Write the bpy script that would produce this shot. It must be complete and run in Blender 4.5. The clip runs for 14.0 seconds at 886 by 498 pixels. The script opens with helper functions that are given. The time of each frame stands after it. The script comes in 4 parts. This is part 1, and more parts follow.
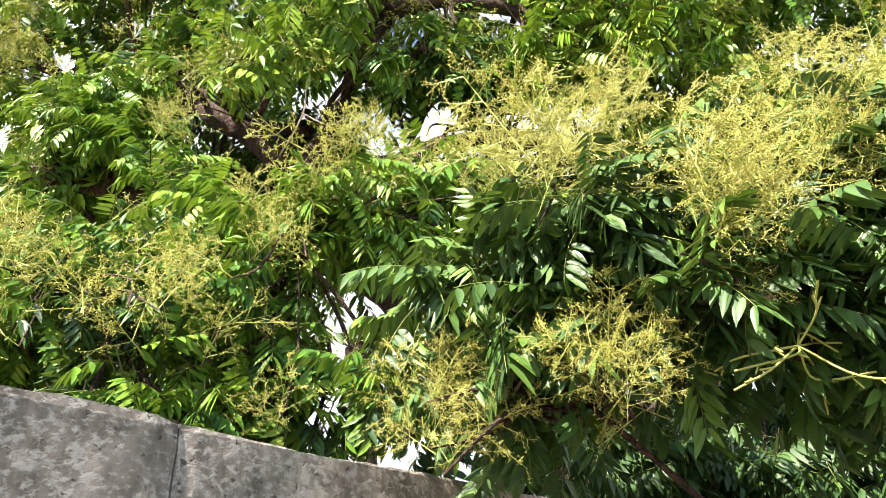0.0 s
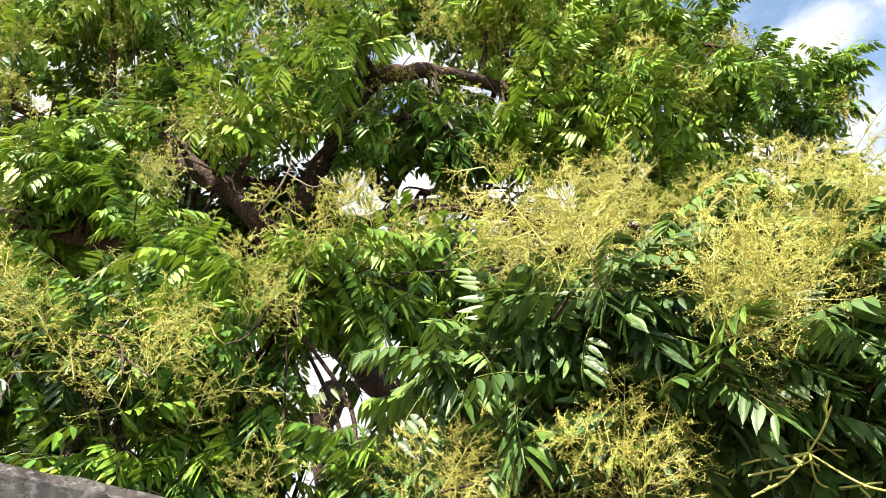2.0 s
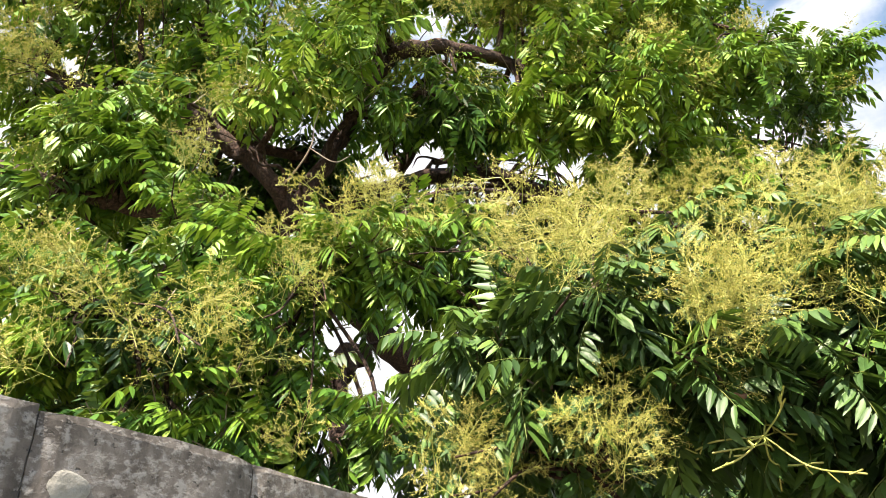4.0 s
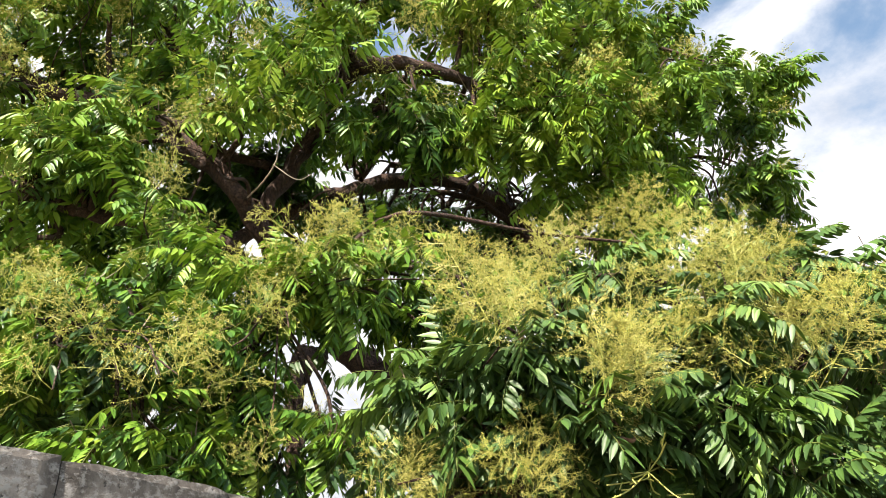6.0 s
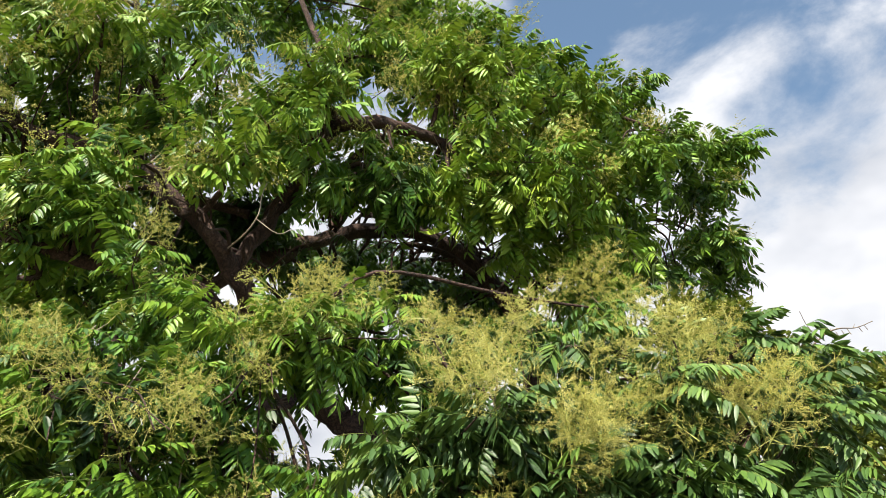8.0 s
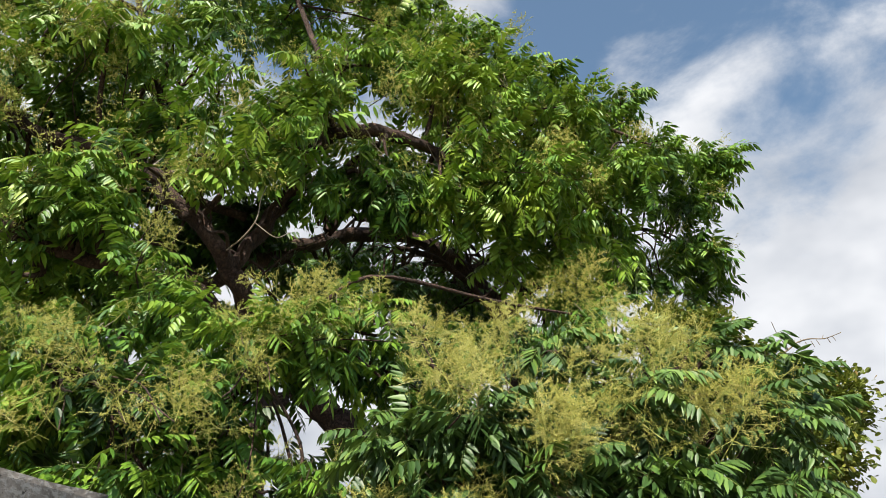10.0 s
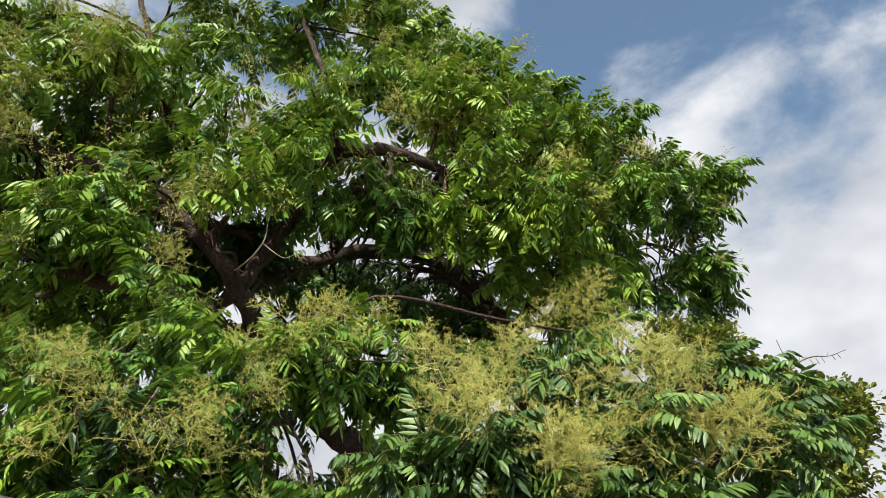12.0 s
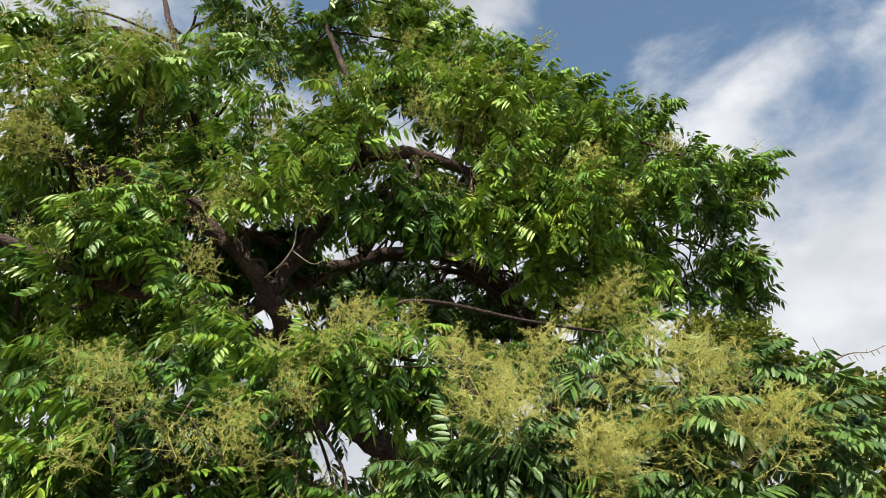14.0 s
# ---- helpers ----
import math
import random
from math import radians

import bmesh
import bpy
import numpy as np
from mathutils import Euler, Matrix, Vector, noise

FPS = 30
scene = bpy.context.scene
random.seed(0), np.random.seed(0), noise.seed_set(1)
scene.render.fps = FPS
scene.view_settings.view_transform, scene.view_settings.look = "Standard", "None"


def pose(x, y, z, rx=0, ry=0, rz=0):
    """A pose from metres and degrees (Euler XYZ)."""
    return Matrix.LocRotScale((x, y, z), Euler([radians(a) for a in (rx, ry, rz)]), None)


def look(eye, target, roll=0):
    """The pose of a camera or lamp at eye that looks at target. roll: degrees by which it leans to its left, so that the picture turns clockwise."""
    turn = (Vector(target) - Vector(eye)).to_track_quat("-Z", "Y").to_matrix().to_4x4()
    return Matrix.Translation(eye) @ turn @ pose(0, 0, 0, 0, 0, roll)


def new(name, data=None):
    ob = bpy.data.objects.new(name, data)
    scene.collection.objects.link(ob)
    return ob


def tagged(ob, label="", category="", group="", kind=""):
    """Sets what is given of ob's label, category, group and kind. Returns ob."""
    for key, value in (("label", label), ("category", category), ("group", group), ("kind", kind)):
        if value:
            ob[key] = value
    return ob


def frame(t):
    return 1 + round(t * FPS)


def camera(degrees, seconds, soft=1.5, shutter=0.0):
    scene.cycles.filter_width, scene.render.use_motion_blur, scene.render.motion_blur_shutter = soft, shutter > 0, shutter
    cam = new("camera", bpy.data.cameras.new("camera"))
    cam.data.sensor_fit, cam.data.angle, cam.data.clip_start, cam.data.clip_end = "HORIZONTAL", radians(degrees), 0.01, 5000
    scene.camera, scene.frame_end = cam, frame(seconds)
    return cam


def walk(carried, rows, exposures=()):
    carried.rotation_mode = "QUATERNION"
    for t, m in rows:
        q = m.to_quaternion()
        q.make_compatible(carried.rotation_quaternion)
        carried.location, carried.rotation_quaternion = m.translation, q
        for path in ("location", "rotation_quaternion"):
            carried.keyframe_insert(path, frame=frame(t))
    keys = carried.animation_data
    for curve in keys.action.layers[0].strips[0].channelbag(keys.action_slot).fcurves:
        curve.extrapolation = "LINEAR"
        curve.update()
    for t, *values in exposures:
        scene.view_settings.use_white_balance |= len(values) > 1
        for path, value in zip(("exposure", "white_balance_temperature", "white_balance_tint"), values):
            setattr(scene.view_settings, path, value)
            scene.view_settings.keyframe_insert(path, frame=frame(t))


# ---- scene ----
cam = camera(63.2, 14.0, 0.6)
PATH = [
    (0, (0.177, 0.496, 1.782), (0.202, 2.223, 2.791), -5.4),
    (0.5, (0.148, 0.48, 1.782), (0.211, 2.198, 2.803), -6.6),
    (1, (0.143, 0.555, 1.806), (0.242, 2.221, 2.91), -6.9),
    (1.5, (0.081, 0.493, 1.836), (0.215, 2.124, 2.985), -6.0),
    (2, (-0.006, 0.429, 1.853), (0.158, 2.07, 2.984), -4.8),
    (2.5, (-0.064, 0.386, 1.849), (0.091, 2.06, 2.932), -3.3),
    (2.7, (-0.077, 0.341, 1.838), (0.066, 2.033, 2.894), -2.5),
    (4.8, (-0.076, -0.193, 1.788), (0.075, 1.521, 2.807), -2.6),
    (5, (-0.087, -0.279, 1.795), (0.097, 1.437, 2.805), -2.8),
    (5.5, (-0.116, -0.326, 1.814), (0.126, 1.394, 2.805), -2.8),
    (6, (-0.088, -0.441, 1.837), (0.176, 1.284, 2.815), -2.7),
    (6.5, (-0.203, -0.488, 1.8), (0.09, 1.225, 2.791), -3.6),
    (7, (-0.27, -0.586, 1.82), (0.055, 1.106, 2.835), -3.8),
    (7.5, (-0.31, -0.655, 1.823), (0.059, 1.012, 2.865), -3.6),
    (8, (-0.259, -0.765, 1.837), (0.111, 0.887, 2.902), -2.3),
    (8.2, (-0.212, -0.813, 1.836), (0.145, 0.839, 2.905), -1.6),
    (10.3, (-0.31, -1.008, 1.72), (0.099, 0.632, 2.79), -1.5),
    (10.5, (-0.313, -1.008, 1.719), (0.111, 0.626, 2.791), -1.5),
    (11, (-0.316, -1.03, 1.73), (0.126, 0.589, 2.818), -1.7),
    (11.5, (-0.337, -1.067, 1.75), (0.083, 0.552, 2.846), -1.7),
    (12, (-0.341, -1.09, 1.762), (0.037, 0.54, 2.857), -1.7),
    (12.5, (-0.344, -1.105, 1.78), (-0.01, 0.536, 2.874), -1.7),
    (13, (-0.356, -1.115, 1.785), (-0.052, 0.531, 2.879), -1.7),
    (13.5, (-0.352, -1.108, 1.787), (-0.056, 0.538, 2.884), -1.6),
    (14, (-0.348, -1.109, 1.799), (-0.044, 0.538, 2.892), -1.6),
]
walk(cam, [(t, look(eye, target, roll)) for t, eye, target, roll in PATH],
     [(0, 1.98, 6600, 12), (2.7, 1.7, 6850, 13.5), (5, 1.6, 6850, 13), (8, 1.06, 6550, 11), (10.5, 0.8, 6450, 10), (14, 0.76, 6450, 10)])

# ---- world, sun ----
SUN_ELEVATION, SUN_HEADING = radians(52), radians(216)      # heading: clockwise from +y
world = bpy.data.worlds.new("sky")
scene.world = world
world.use_nodes = True
wn, wl = world.node_tree.nodes, world.node_tree.links
wn.clear()
w_out = wn.new("ShaderNodeOutputWorld")
w_bg = wn.new("ShaderNodeBackground")
w_sky = wn.new("ShaderNodeTexSky")
w_sky.sky_type = "NISHITA"
w_sky.sun_disc = False
w_sky.sun_elevation, w_sky.sun_rotation = SUN_ELEVATION, SUN_HEADING
w_sky.air_density, w_sky.dust_density, w_sky.ozone_density = 1.0, 0.6, 1.5
w_co = wn.new("ShaderNodeTexCoord")
w_map = wn.new("ShaderNodeMapping")
w_map.inputs["Location"].default_value = (0.35, 0.1, 0.62)
w_map.inputs["Scale"].default_value = (1.0, 1.0, 1.7)
w_n1 = wn.new("ShaderNodeTexNoise")
w_n1.inputs["Scale"].default_value = 4.4
w_n1.inputs["Detail"].default_value = 7.0
w_n1.inputs["Roughness"].default_value = 0.6
w_n1.inputs["Distortion"].default_value = 0.25
w_sep = wn.new("ShaderNodeSeparateXYZ")
w_low = wn.new("ShaderNodeMapRange")                        # more cloud towards the horizon
w_low.inputs["From Min"].default_value, w_low.inputs["From Max"].default_value = 0.52, 0.72
w_low.inputs["To Min"].default_value, w_low.inputs["To Max"].default_value = 0.3, -0.1
w_add = wn.new("ShaderNodeMath")
w_add.operation = "ADD"
w_ramp = wn.new("ShaderNodeValToRGB")
w_ramp.color_ramp.elements[0].position, w_ramp.color_ramp.elements[1].position = 0.36, 0.7
w_ramp.color_ramp.interpolation = "EASE"
w_tone = wn.new("ShaderNodeTexNoise")
w_tone.inputs["Scale"].default_value = 4.2
w_tone.inputs["Detail"].default_value = 4.0
w_cloud = wn.new("ShaderNodeValToRGB")
w_cloud.color_ramp.elements[0].position, w_cloud.color_ramp.elements[1].position = 0.35, 0.62
w_cloud.color_ramp.elements[0].color = (4.4, 4.7, 5.2, 1)
w_cloud.color_ramp.elements[1].color = (7.5, 7.6, 7.8, 1)
w_mix = wn.new("ShaderNodeMixRGB")
wl.new(w_co.outputs["Generated"], w_map.inputs["Vector"])
wl.new(w_map.outputs["Vector"], w_n1.inputs["Vector"])
wl.new(w_map.outputs["Vector"], w_tone.inputs["Vector"])
wl.new(w_co.outputs["Generated"], w_sep.inputs["Vector"])
wl.new(w_sep.outputs["Z"], w_low.inputs["Value"])
wl.new(w_n1.outputs["Fac"], w_add.inputs[0])
wl.new(w_low.outputs["Result"], w_add.inputs[1])
w_side = wn.new("ShaderNodeMapRange")
w_side.inputs["From Min"].default_value, w_side.inputs["From Max"].default_value = -0.4, 0.02
w_side.inputs["To Min"].default_value, w_side.inputs["To Max"].default_value = 0.3, 0.0
w_add2 = wn.new("ShaderNodeMath")
w_add2.operation = "ADD"
wl.new(w_sep.outputs["X"], w_side.inputs["Value"])
wl.new(w_add.outputs[0], w_add2.inputs[0])
wl.new(w_side.outputs["Result"], w_add2.inputs[1])
w_clear = wn.new("ShaderNodeMapRange")                      # clear sky round the sun
w_clear.inputs["From Min"].default_value, w_clear.inputs["From Max"].default_value = -0.3, 0.2
w_clear.inputs["To Min"].default_value, w_clear.inputs["To Max"].default_value = -0.36, 0.0
w_add3 = wn.new("ShaderNodeMath")
w_add3.operation = "ADD"
wl.new(w_sep.outputs["Y"], w_clear.inputs["Value"])
wl.new(w_add2.outputs[0], w_add3.inputs[0])
wl.new(w_clear.outputs["Result"], w_add3.inputs[1])
w_sum = w_add3.outputs[0]
for toward, spread_cos, weight in (((0.45, 0.578, 0.681), 0.990, 0.17), ((0.55, 0.53, 0.645), 0.990, 0.07), ((0.375, 0.552, 0.745), 0.978, -0.17),
                                   ((0.60, 0.45, 0.66), 0.985, -0.12), ((0.578, 0.57, 0.584), 0.993, -0.2), ((0.12, 0.61, 0.785), 0.988, 0.3)):
    w_dot = wn.new("ShaderNodeVectorMath")                  # single banks and clear stretches
    w_dot.operation = "DOT_PRODUCT"
    w_dot.inputs[1].default_value = Vector(toward).normalized()
    wl.new(w_co.outputs["Generated"], w_dot.inputs[0])
    w_soft = wn.new("ShaderNodeMapRange")
    w_soft.interpolation_type = "SMOOTHSTEP"
    w_soft.inputs["From Min"].default_value, w_soft.inputs["From Max"].default_value = spread_cos, 1.0
    w_soft.inputs["To Min"].default_value, w_soft.inputs["To Max"].default_value = 0.0, weight
    wl.new(w_dot.outputs["Value"], w_soft.inputs["Value"])
    w_bank = wn.new("ShaderNodeMath")
    wl.new(w_sum, w_bank.inputs[0])
    wl.new(w_soft.outputs["Result"], w_bank.inputs[1])
    w_sum = w_bank.outputs[0]
wl.new(w_sum, w_ramp.inputs["Fac"])
wl.new(w_tone.outputs["Fac"], w_cloud.inputs["Fac"])
wl.new(w_ramp.outputs["Color"], w_mix.inputs["Fac"])
w_gain = wn.new("ShaderNodeMixRGB")
w_gain.blend_type, w_gain.inputs["Fac"].default_value = "MULTIPLY", 1.0
w_gain.inputs["Color2"].default_value = (1.58, 1.6, 1.42, 1)
wl.new(w_sky.outputs["Color"], w_gain.inputs["Color1"])
wl.new(w_gain.outputs["Color"], w_mix.inputs["Color1"])
wl.new(w_cloud.outputs["Color"], w_mix.inputs["Color2"])
wl.new(w_mix.outputs["Color"], w_bg.inputs["Color"])
w_bg.inputs["Strength"].default_value = 0.071
wl.new(w_bg.outputs["Background"], w_out.inputs["Surface"])

sun_data = bpy.data.lights.new("sun", "SUN")
sun_data.energy, sun_data.angle, sun_data.color = 5.6, radians(0.6), (1.0, 0.92, 0.78)
sun = new("sun", sun_data)
sun_to = Vector((math.sin(SUN_HEADING) * math.cos(SUN_ELEVATION), math.cos(SUN_HEADING) * math.cos(SUN_ELEVATION), math.sin(SUN_ELEVATION)))
sun.matrix_world = look(sun_to * 40, (0, 0, 0))


# ---- materials ----
def material(name):
    m = bpy.data.materials.new(name)
    m.use_nodes = True
    n = m.node_tree.nodes
    return m, n, m.node_tree.links, n["Principled BSDF"]


def noise_node(n, l, co, scale, detail=4.0, rough=0.55):
    t = n.new("ShaderNodeTexNoise")
    t.inputs["Scale"].default_value, t.inputs["Detail"].default_value, t.inputs["Roughness"].default_value = scale, detail, rough
    l.new(co, t.inputs["Vector"])
    return t


def ramp_node(n, l, fac, stops):
    r = n.new("ShaderNodeValToRGB")
    e = r.color_ramp.elements
    while len(e) < len(stops):
        e.new(0.5)
    for k, (p, c) in enumerate(stops):
        e[k].position, e[k].color = p, (*c, 1)
    l.new(fac, r.inputs["Fac"])
    return r


def math_node(n, l, op, a, b):
    m = n.new("ShaderNodeMath")
    m.operation = op
    for k, v in enumerate((a, b)):
        if isinstance(v, (int, float)):
            m.inputs[k].default_value = v
        else:
            l.new(v, m.inputs[k])
    return m.outputs[0]


def leaf_material(name, stops, gloss=0.42, through_light=0.15, tint=(0.31, 0.41, 0.04), shine=0.28):
    m, n, l, p = material(name)
    co = n.new("ShaderNodeTexCoord").outputs["Object"]
    att = n.new("ShaderNodeAttribute")
    att.attribute_name = "tone"
    geo = n.new("ShaderNodeNewGeometry")
    info = n.new("ShaderNodeObjectInfo")
    big = noise_node(n, l, co, 9.0, 3.0)
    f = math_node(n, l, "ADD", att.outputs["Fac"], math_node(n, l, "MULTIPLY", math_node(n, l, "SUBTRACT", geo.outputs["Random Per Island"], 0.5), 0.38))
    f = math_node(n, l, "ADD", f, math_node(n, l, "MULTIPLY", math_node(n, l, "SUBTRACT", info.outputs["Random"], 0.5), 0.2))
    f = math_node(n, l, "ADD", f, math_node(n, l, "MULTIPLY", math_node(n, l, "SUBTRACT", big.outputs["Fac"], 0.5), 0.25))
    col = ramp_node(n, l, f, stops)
    l.new(col.outputs["Color"], p.inputs["Base Color"])
    p.inputs["Roughness"].default_value = gloss
    p.inputs["Specular IOR Level"].default_value = shine
    fine = noise_node(n, l, co, 160.0, 2.0)
    bump = n.new("ShaderNodeBump")
    bump.inputs["Strength"].default_value, bump.inputs["Distance"].default_value = 0.25, 0.002
    l.new(fine.outputs["Fac"], bump.inputs["Height"])
    l.new(bump.outputs["Normal"], p.inputs["Normal"])
    tr = n.new("ShaderNodeBsdfTranslucent")
    mixc = n.new("ShaderNodeMixRGB")
    mixc.inputs["Fac"].default_value = 0.55
    l.new(col.outputs["Color"], mixc.inputs["Color1"])
    mixc.inputs["Color2"].default_value = (*tint, 1)
    l.new(mixc.outputs["Color"], tr.inputs["Color"])
    mix = n.new("ShaderNodeMixShader")
    mix.inputs["Fac"].default_value = through_light
    l.new(p.outputs["BSDF"], mix.inputs[1])
    l.new(tr.outputs["BSDF"], mix.inputs[2])
    l.new(mix.outputs["Shader"], n["Material Output"].inputs["Surface"])
    return m


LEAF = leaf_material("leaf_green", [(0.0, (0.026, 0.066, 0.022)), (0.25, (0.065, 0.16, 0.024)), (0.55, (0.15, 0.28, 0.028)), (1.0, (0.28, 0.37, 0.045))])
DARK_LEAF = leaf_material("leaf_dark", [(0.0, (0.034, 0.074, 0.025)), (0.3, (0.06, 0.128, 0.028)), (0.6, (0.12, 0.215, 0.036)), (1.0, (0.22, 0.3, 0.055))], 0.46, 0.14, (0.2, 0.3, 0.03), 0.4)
BUSH_LEAF = leaf_material("bush_leaf", [(0.0, (0.045, 0.07, 0.015)), (0.5, (0.14, 0.17, 0.03)), (0.8, (0.24, 0.24, 0.05)), (1.0, (0.26, 0.15, 0.07))], 0.42, 0.2)


def stem_material(name, a, b):
    m, n, l, p = material(name)
    co = n.new("ShaderNodeTexCoord").outputs["Object"]
    t = noise_node(n, l, co, 14.0, 3.0)
    c = ramp_node(n, l, t.outputs["Fac"], [(0.35, a), (0.65, b)])
    l.new(c.outputs["Color"], p.inputs["Base Color"])
    p.inputs["Roughness"].default_value = 0.6
    return m


STALK = stem_material("leaf_stalk", (0.09, 0.14, 0.03), (0.2, 0.23, 0.05))
BLOOM_STALK = stem_material("bloom_stalk", (0.3, 0.34, 0.07), (0.44, 0.41, 0.12))


def bloom_material():
    m, n, l, p = material("flower_buds")
    geo = n.new("ShaderNodeNewGeometry")
    info = n.new("ShaderNodeObjectInfo")
    att = n.new("ShaderNodeAttribute")
    att.attribute_name = "tone"
    f = math_node(n, l, "ADD", math_node(n, l, "MULTIPLY", geo.outputs["Random Per Island"], 0.5), math_node(n, l, "MULTIPLY", info.outputs["Random"], 0.25))
    f = math_node(n, l, "ADD", f, att.outputs["Fac"])
    c = ramp_node(n, l, f, [(0.0, (0.31, 0.36, 0.05)), (0.45, (0.445, 0.425, 0.085)), (0.8, (0.57, 0.5, 0.18)), (1.0, (0.64, 0.55, 0.32))])
    l.new(c.outputs["Color"], p.inputs["Base Color"])
    p.inputs["Roughness"].default_value = 0.7
    return m


BLOOM = bloom_material()


def bark_material(name, dark, mid, pale):
    m, n, l, p = material(name)
    co = n.new("ShaderNodeTexCoord").outputs["Object"]
    a = noise_node(n, l, co, 4.0, 5.0)
    v = n.new("ShaderNodeTexVoronoi")
    v.feature = "DISTANCE_TO_EDGE"
    mp = n.new("ShaderNodeMapping")
    mp.inputs["Scale"].default_value = (26, 26, 9)
    warp = n.new("ShaderNodeMixRGB")
    warp.blend_type = "ADD"
    warp.inputs["Fac"].default_value = 0.4
    l.new(co, warp.inputs["Color1"])
    l.new(a.outputs["Color"], warp.inputs["Color2"])
    l.new(warp.outputs["Color"], mp.inputs["Vector"])
    l.new(mp.outputs["Vector"], v.inputs["Vector"])
    v.inputs["Scale"].default_value = 1.0
    g = noise_node(n, l, co, 60.0, 4.0)
    f = math_node(n, l, "ADD", math_node(n, l, "MULTIPLY", a.outputs["Fac"], 0.6), math_node(n, l, "MULTIPLY", g.outputs["Fac"], 0.4))
    c = ramp_node(n, l, f, [(0.3, dark), (0.5, mid), (0.72, pale)])
    crack = ramp_node(n, l, v.outputs["Distance"], [(0.0, (0.25, 0.22, 0.2)), (0.18, (1, 1, 1))])
    mul = n.new("ShaderNodeMixRGB")
    mul.blend_type, mul.inputs["Fac"].default_value = "MULTIPLY", 0.85
    l.new(c.outputs["Color"], mul.inputs["Color1"])
    l.new(crack.outputs["Color"], mul.inputs["Color2"])
    l.new(mul.outputs["Color"], p.inputs["Base Color"])
    p.inputs["Roughness"].default_value = 0.9
    b = n.new("ShaderNodeBump")
    b.inputs["Strength"].default_value, b.inputs["Distance"].default_value = 0.9, 0.012
    h = math_node(n, l, "ADD", math_node(n, l, "MULTIPLY", crack.outputs["Color"], 1.0), math_node(n, l, "MULTIPLY", g.outputs["Fac"], 0.5))
    l.new(h, b.inputs["Height"])
    l.new(b.outputs["Normal"], p.inputs["Normal"])
    return m


BARK = bark_material("bark", (0.02, 0.011, 0.008), (0.062, 0.032, 0.023), (0.15, 0.088, 0.064))
TWIG = stem_material("twig_bark", (0.12, 0.09, 0.06), (0.22, 0.17, 0.11))
DEAD_TWIG = stem_material("dead_twig", (0.2, 0.15, 0.11), (0.32, 0.26, 0.2))


def concrete_material():
    m, n, l, p = material("weathered_concrete")
    co = n.new("ShaderNodeTexCoord").outputs["Object"]
    big = noise_node(n, l, co, 2.3, 5.0, 0.6)
    mid = noise_node(n, l, co, 11.0, 8.0, 0.7)
    flake_map = n.new("ShaderNodeMapping")
    flake_map.inputs["Scale"].default_value = (34, 34, 44)
    l.new(co, flake_map.inputs["Vector"])
    flake = noise_node(n, l, flake_map.outputs["Vector"], 1.0, 6.0, 0.62)
    pits = noise_node(n, l, co, 42.0, 3.0, 0.5)
    streak_map = n.new("ShaderNodeMapping")
    streak_map.inputs["Scale"].default_value = (8, 8, 0.8)
    l.new(co, streak_map.inputs["Vector"])
    streak = noise_node(n, l, streak_map.outputs["Vector"], 1.0, 5.0, 0.62)
    f = math_node(n, l, "ADD", math_node(n, l, "MULTIPLY", big.outputs["Fac"], 0.5), math_node(n, l, "MULTIPLY", mid.outputs["Fac"], 0.5))
    c = ramp_node(n, l, f, [(0.41, (0.12, 0.104, 0.092)), (0.5, (0.235, 0.205, 0.182)), (0.58, (0.36, 0.318, 0.288))])
    s = ramp_node(n, l, streak.outputs["Fac"], [(0.4, (0.4, 0.39, 0.39)), (0.54, (1, 1, 1))])

    def blend(kind, fac, a, colour):
        x = n.new("ShaderNodeMixRGB")
        x.blend_type = kind
        if isinstance(fac, float):
            x.inputs["Fac"].default_value = fac
        else:
            l.new(fac, x.inputs["Fac"])
        l.new(a, x.inputs["Color1"])
        if isinstance(colour, tuple):
            x.inputs["Color2"].default_value = (*colour, 1)
        else:
            l.new(colour, x.inputs["Color2"])
        return x.outputs["Color"]

    out = blend("MULTIPLY", 0.7, c.outputs["Color"], s.outputs["Color"])
    patch = math_node(n, l, "MULTIPLY", flake.outputs["Fac"], math_node(n, l, "ADD", big.outputs["Fac"], 0.5))
    pale = ramp_node(n, l, patch, [(0.47, (0, 0, 0)), (0.6, (0.65, 0.65, 0.65))])
    out = blend("MIX", pale.outputs["Color"], out, (0.44, 0.42, 0.4))
    hole = ramp_node(n, l, pits.outputs["Fac"], [(0.63, (0, 0, 0)), (0.69, (0.9, 0.9, 0.9))])
    out = blend("MIX", hole.outputs["Color"], out, (0.05, 0.048, 0.045))
    l.new(out, p.inputs["Base Color"])
    p.inputs["Roughness"].default_value = 0.92
    b = n.new("ShaderNodeBump")
    b.inputs["Strength"].default_value, b.inputs["Distance"].default_value = 0.6, 0.006
    h = math_node(n, l, "SUBTRACT", math_node(n, l, "ADD", mid.outputs["Fac"], math_node(n, l, "MULTIPLY", pale.outputs["Color"], 0.5)), math_node(n, l, "MULTIPLY", hole.outputs["Color"], 0.8))
    l.new(h, b.inputs["Height"])
    l.new(b.outputs["Normal"], p.inputs["Normal"])
    return m


CONCRETE = concrete_material()


